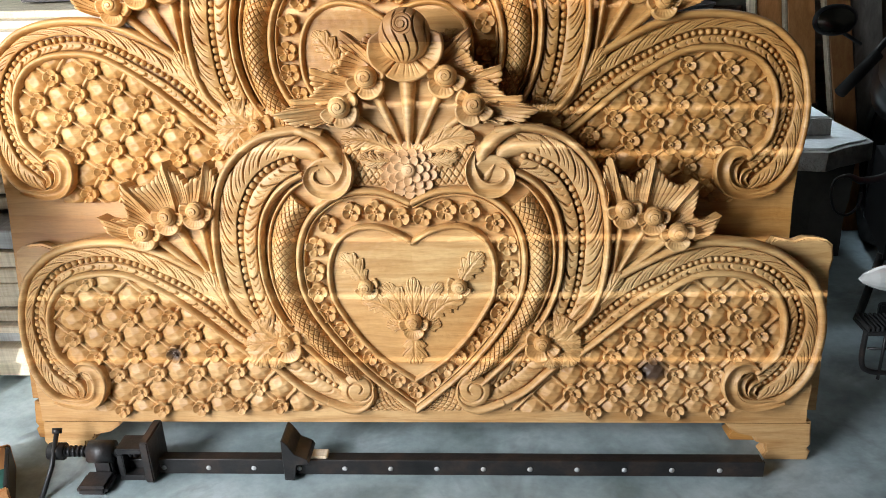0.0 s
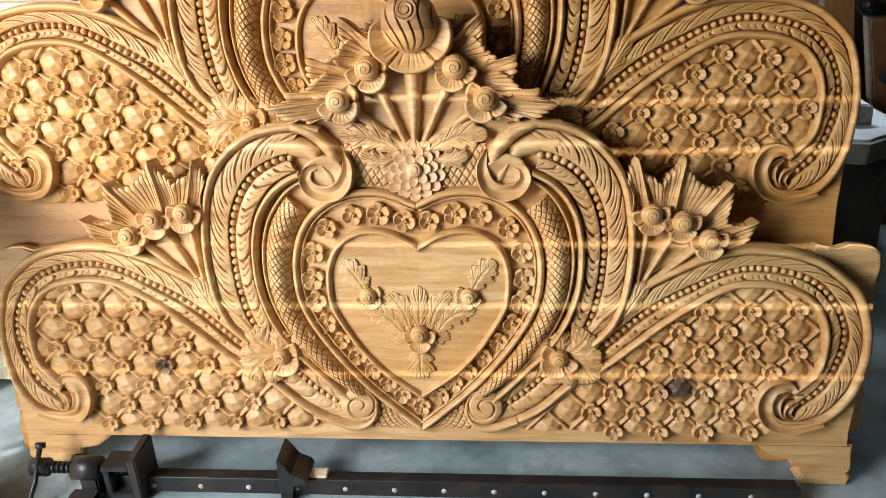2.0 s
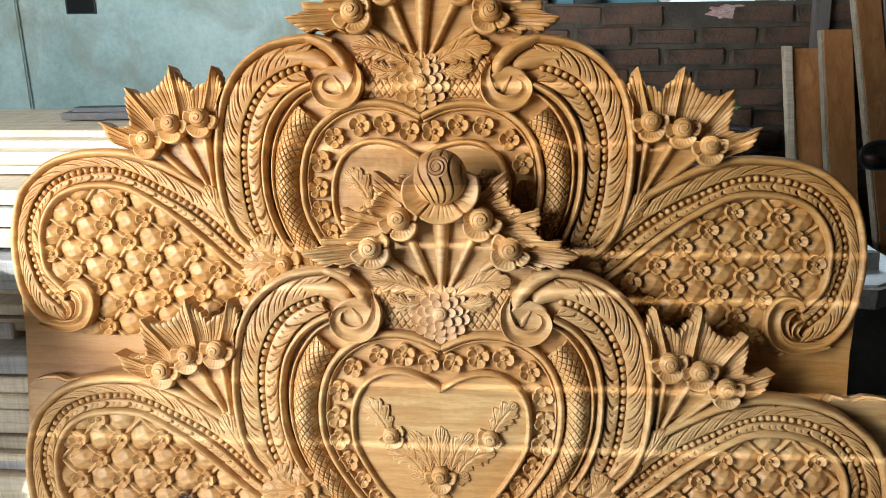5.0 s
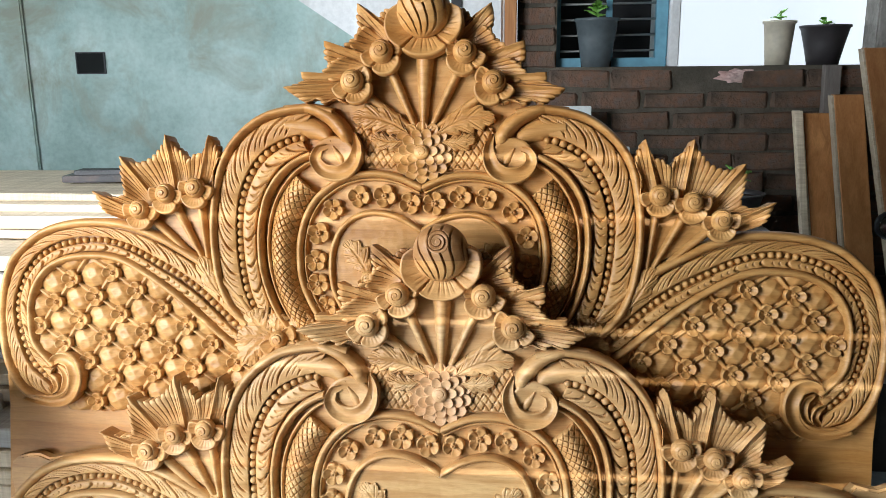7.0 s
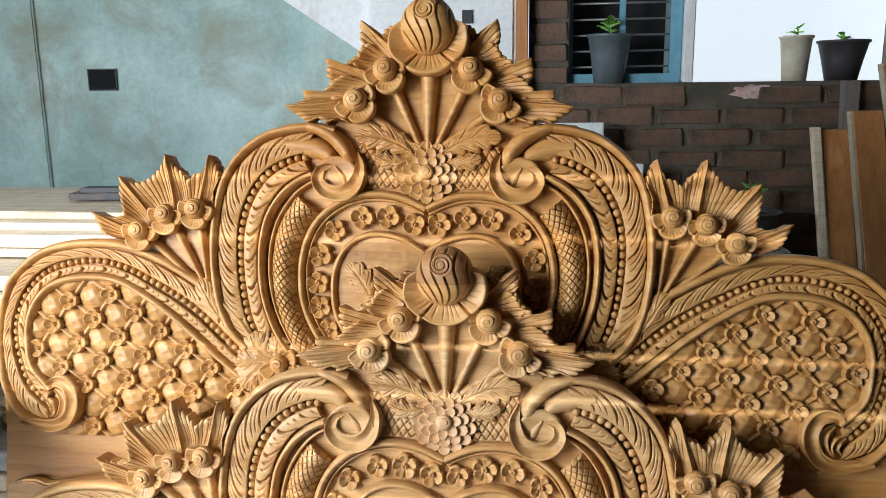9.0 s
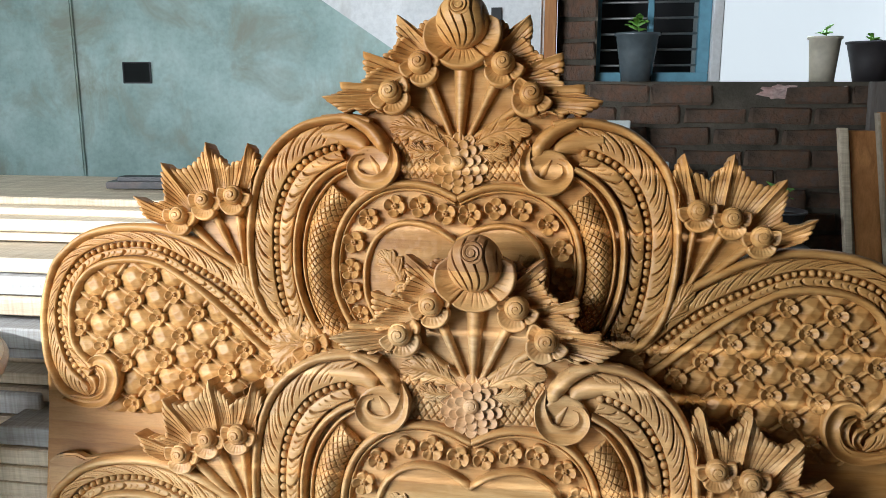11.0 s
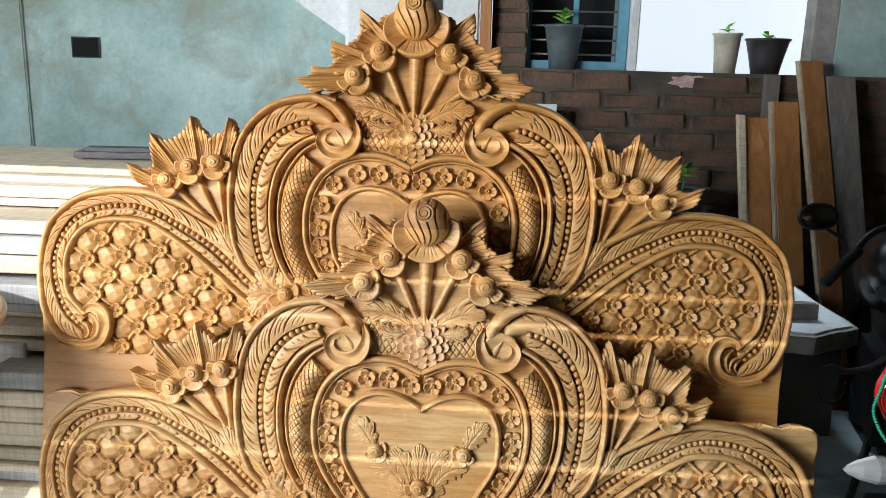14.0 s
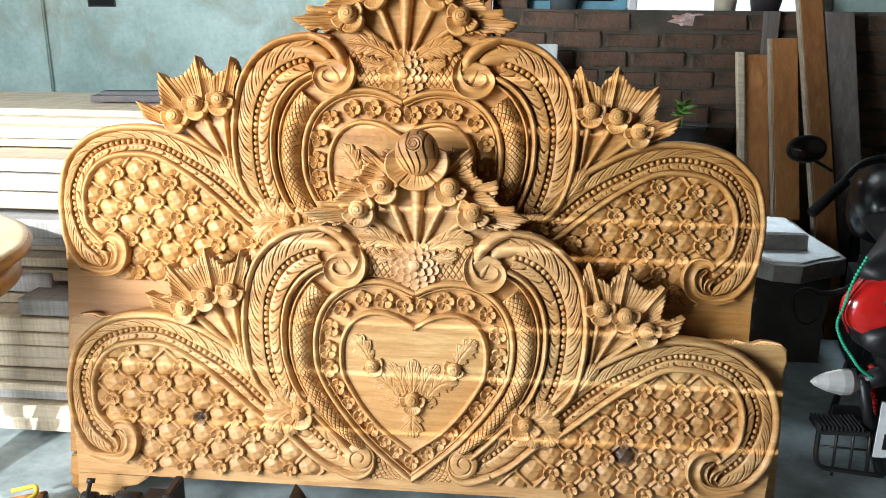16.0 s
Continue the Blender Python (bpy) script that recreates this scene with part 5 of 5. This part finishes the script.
part("indicator_collar", tube([(.940, 1.637, .409), (.962, 1.640, .410)], [.019, .021], 12), BLACK, bike)
part("indicator_stalk", tube([(.955, 1.640, .412), (1.00, 1.65, .425), (1.10, 1.66, .440)], [.020, .026, .030], 10), BLACK, bike)
part("seat", loft([(1.09, 1.95, .66, .08, .02), (1.09, 2.1, .67, .10, .035), (1.09, 2.4, .64, .09, .04), (1.09, 2.5, .64, .07, .03)], 24), RUBBER, bike)
part("fuel_tank", loft([(1.09, 2.36, .66, .06, .05), (1.09, 2.42, .68, .10, .09), (1.09, 2.6, .70, .12, .10), (1.09, 2.75, .69, .09, .07)], 28), plain("black_paint", (.008, .008, .010), .32, coat=.25), bike)
part("mudguard", tube([(1.08, 1.68, .48), (1.08, 1.60, .38), (1.08, 1.585, .24)], [.09, .060, .05], 14, 8), BLACK, bike)
plate = part("number_plate", box(.948, 1.158, 1.520, 1.526, .270, .420, .006), plain("plate_white", (.72, .74, .74), .4), bike, "pale number plate with plain dark bars", smooth=False)
for r_ in range(2):
    for k in range(5):
        part("plate_bar", box(.968 + .037 * k, .968 + .037 * k + .020, 1.5175, 1.5195, .295 + .058 * r_, .335 + .058 * r_, 0), BLACK, plate, smooth=False)
wheel = part("rear_wheel", lathe([(.17, -.03), (.20, -.035), (.20, .035), (.17, .03), (.17, -.03)], 40), BLACK, bike)
wheel.matrix_basis = pose(1.13, 1.98, .30, 0, 90, 0)
tyre = part("tyre", lathe([(.20, -.050), (.245, -.060), (.285, -.048), (.300, 0), (.285, .048), (.245, .060), (.20, .050), (.20, -.050)], 48), RUBBER, wheel)
# ladies' step and guard on the side
gx, gy = .866, 1.63
part("side_guard", joined(
    tube([(gx, gy, .285), (gx + .002, gy, .205), (gx + .020, gy, .176), (gx + .07, gy, .168), (1.04, gy, .158)], .0065, 8, 24),
    tube([(gx, gy, .285), (1.00, gy + .02, .292)], .0065, 8),
    tube([(gx + .045, gy, .285), (gx + .048, gy, .153)], .004, 6), tube([(gx + .085, gy, .285), (gx + .090, gy, .165)], .004, 6), tube([(gx + .125, gy, .285), (gx + .132, gy, .163)], .005, 6), tube([(gx + .01, gy, .235), (gx + .15, gy, .228)], .003, 6)), IRON, bike)
part("step_tread", box(gx - .006, gx + .118, gy - .020, gy + .06, .276, .290, .003), RUBBER, bike, smooth=False)
for k in range(11):
    part("tread_rib", box(gx - .008 + .0102 * k, gx - .003 + .0102 * k, gy - .022, gy + .05, .290, .301, .001, 1), RUBBER, bike, smooth=False)
part("swing_arm", tube([(.950, 1.625, .415), (.985, 1.64, .31), (1.05, 1.66, .15)], [.013, .016], 8), BLACK, bike)
part("rear_shock", tube([(.990, 1.67, .44), (1.02, 1.70, .30)], .5 * (.020 + .008 * np.cos(np.arange(60) * 1.26)), 10, 60), DARK_RED, bike)
part("pannier_plate", box(.924, 1.03, 1.70, 1.715, .268, .312, .004), BLACK, bike, smooth=False)
# handlebar, mirrors and levers
part("handlebar", tube([(.90, 2.46, .70), (.98, 2.56, .79), (1.06, 2.60, .82), (1.16, 2.60, .82), (1.26, 2.52, .77)], .011, 10, 24), BLACK, bike)
part("grip", tube([(.846, 2.414, .645), (.945, 2.51, .745)], .018, 12), RUBBER, bike)
part("lever", tube([(.86, 2.47, .640), (.93, 2.56, .72), (.97, 2.60, .765)], .005, 8), CHROME, bike)
DIM_GLASS = plain("dull_mirror", (.12, .12, .10), rough=.25, metal=1.0)
for mx, my, mz in ((.812, 2.487, .848), (1.24, 2.46, .86)):
    mir = part("mirror", moved(loft([(0, 0, 0, .060, .040), (0, .006, 0, .068, .047), (0, .030, 0, .040, .028)], 28, 2.2), pose(mx, my, mz, 0, 0, 18)), BLACK, bike)
    part("mirror_glass", moved(loft([(0, -.002, 0, .054, .035), (0, -.0005, 0, .056, .037)], 28, 2.2), pose(mx, my, mz, 0, 0, 18)), DIM_GLASS, mir)
    part("mirror_stem", tube([(mx + .03, my + .02, mz - .04), (mx + .09, my + .08, mz - .08)], .006, 8), BLACK, mir)
part("fairing", loft([(1.10, 2.62, .62, .04, .05), (1.10, 2.66, .62, .09, .12), (1.10, 2.8, .62, .11, .15), (1.10, 2.95, .62, .07, .10)], 24), bpy.data.materials["black_paint"], bike)
part("engine", box(1.0, 1.2, 2.15, 2.6, .18, .48, .03), BLACK, bike, smooth=False)
fw = part("front_wheel", lathe([(.17, -.03), (.20, -.035), (.20, .035), (.17, .03), (.17, -.03)], 32), BLACK, bike)
fw.matrix_basis = pose(1.10, 2.88, .30, 0, 90, 0)
part("tyre", lathe([(.20, -.045), (.245, -.052), (.285, -.042), (.300, 0), (.285, .042), (.245, .052), (.20, .045), (.20, -.045)], 40), RUBBER, fw)
part("centre_stand", tube([(1.0, 2.2, .22), (.97, 2.2, .0)], .012, 8), IRON, bike)
swing = pose(1.09, 1.6, 0) @ pose(0, 0, 0, 0, 0, -16) @ pose(-1.09, -1.6, 0)
for o in bike.children:
    if o.name.split(".")[0] in ("seat", "fuel_tank", "rear_wheel", "handlebar", "grip", "lever", "mirror", "fairing", "engine", "front_wheel", "centre_stand"):
        o.matrix_basis = swing @ o.matrix_basis
rope = thing("green_cord", "green beaded cord hanging along the motorcycle tail", "cord")
part("cord", tube([(.905, 1.615, .740), (.870, 1.585, .691), (.856, 1.580, .631), (.845, 1.575, .586), (.860, 1.570, .545), (.885, 1.568, .510), (.911, 1.570, .478), (.950, 1.585, .450)], .0034 + .0014 * np.cos(np.arange(240) * 1.26), 8, 240), plain("green_fibre", (.02, .34, .18), .5), rope)
hook = thing("wire_hook", "loop of dark wire hanging behind the motorcycle", "wire")
part("wire", tube([(1.08, 1.95, .60), (1.01, 1.95, .545), (.95, 1.95, .532), (.915, 1.95, .545), (.885, 1.95, .535), (.880, 1.95, .500), (.895, 1.95, .455), (.925, 1.95, .440), (.950, 1.95, .460), (.955, 1.95, .500)], [.009, .010, .004, .0035, .0035, .0035], 8, 60), BLACK, hook)

# ---- bricks, last ----
BRICK = rough_surface("old_brick", [(.060, .044, .034), (.130, .084, .056), (.21, .105, .064)], scale=7, fine=60, rough=.9, bump=.9, dist=.008, stain=(.12, .10, .085), stain_scale=9)
shapes = []
for k in range(4):
    g = box(-.118, .118, -.05, .05, -.0345, .0345, .007, 1)
    for v in g.verts:
        v.co += Vector((random.uniform(-.006, .006), random.uniform(-.008, .008), random.uniform(-.006, .006)))
    me = bpy.data.meshes.new("brick")
    g.to_mesh(me)
    g.free()
    me.materials.append(BRICK)
    shapes.append(me)


def lay_brick(parent, x, z, w=1.0):
    ob = new("brick", random.choice(shapes))
    ob.parent = parent
    ob.matrix_local = pose(x, 3.496 + random.uniform(-.006, .004), z, 0, random.uniform(-1.4, 1.4), random.uniform(-1.2, 1.2)) @ Matrix.Diagonal((w * random.uniform(.93, 1.02), 1, random.uniform(.90, 1.06), 1))


course = .0815
for r_ in range(16):
    z = .0345 + course * r_ - .004
    for k in range(9):
        x = .09 + .247 * k - (.1235 if r_ % 2 else 0)
        if r_ == 15 and .70 < x < .95:
            continue
        if -.05 < x - .12 and x < 1.95:
            lay_brick(brick_wall, x + random.uniform(-.006, .006), z + random.uniform(-.003, .003))
broken = thing("broken_brick", "pale pink broken brick in the wall's top course", "brick", (.825, 3.468, 1.262))
g = bmesh.new()
bmesh.ops.create_icosphere(g, subdivisions=4, radius=1)
for v in g.verts:
    v.co = Vector((v.co.x * .090, v.co.y * .026, v.co.z * .030)) * (1 + .30 * noise.noise(v.co * 2.3) + .16 * noise.noise(v.co * 7))
part("lump", g, rough_surface("fresh_brick", [(.50, .28, .24), (.72, .56, .52)], scale=14, fine=60, rough=.9, bump=.8), broken, smooth=False)
pier = bpy.data.objects["wall_pier"]
for r_ in range(16, 28):
    lay_brick(pier, .047, .0345 + course * r_ - .004, .62)
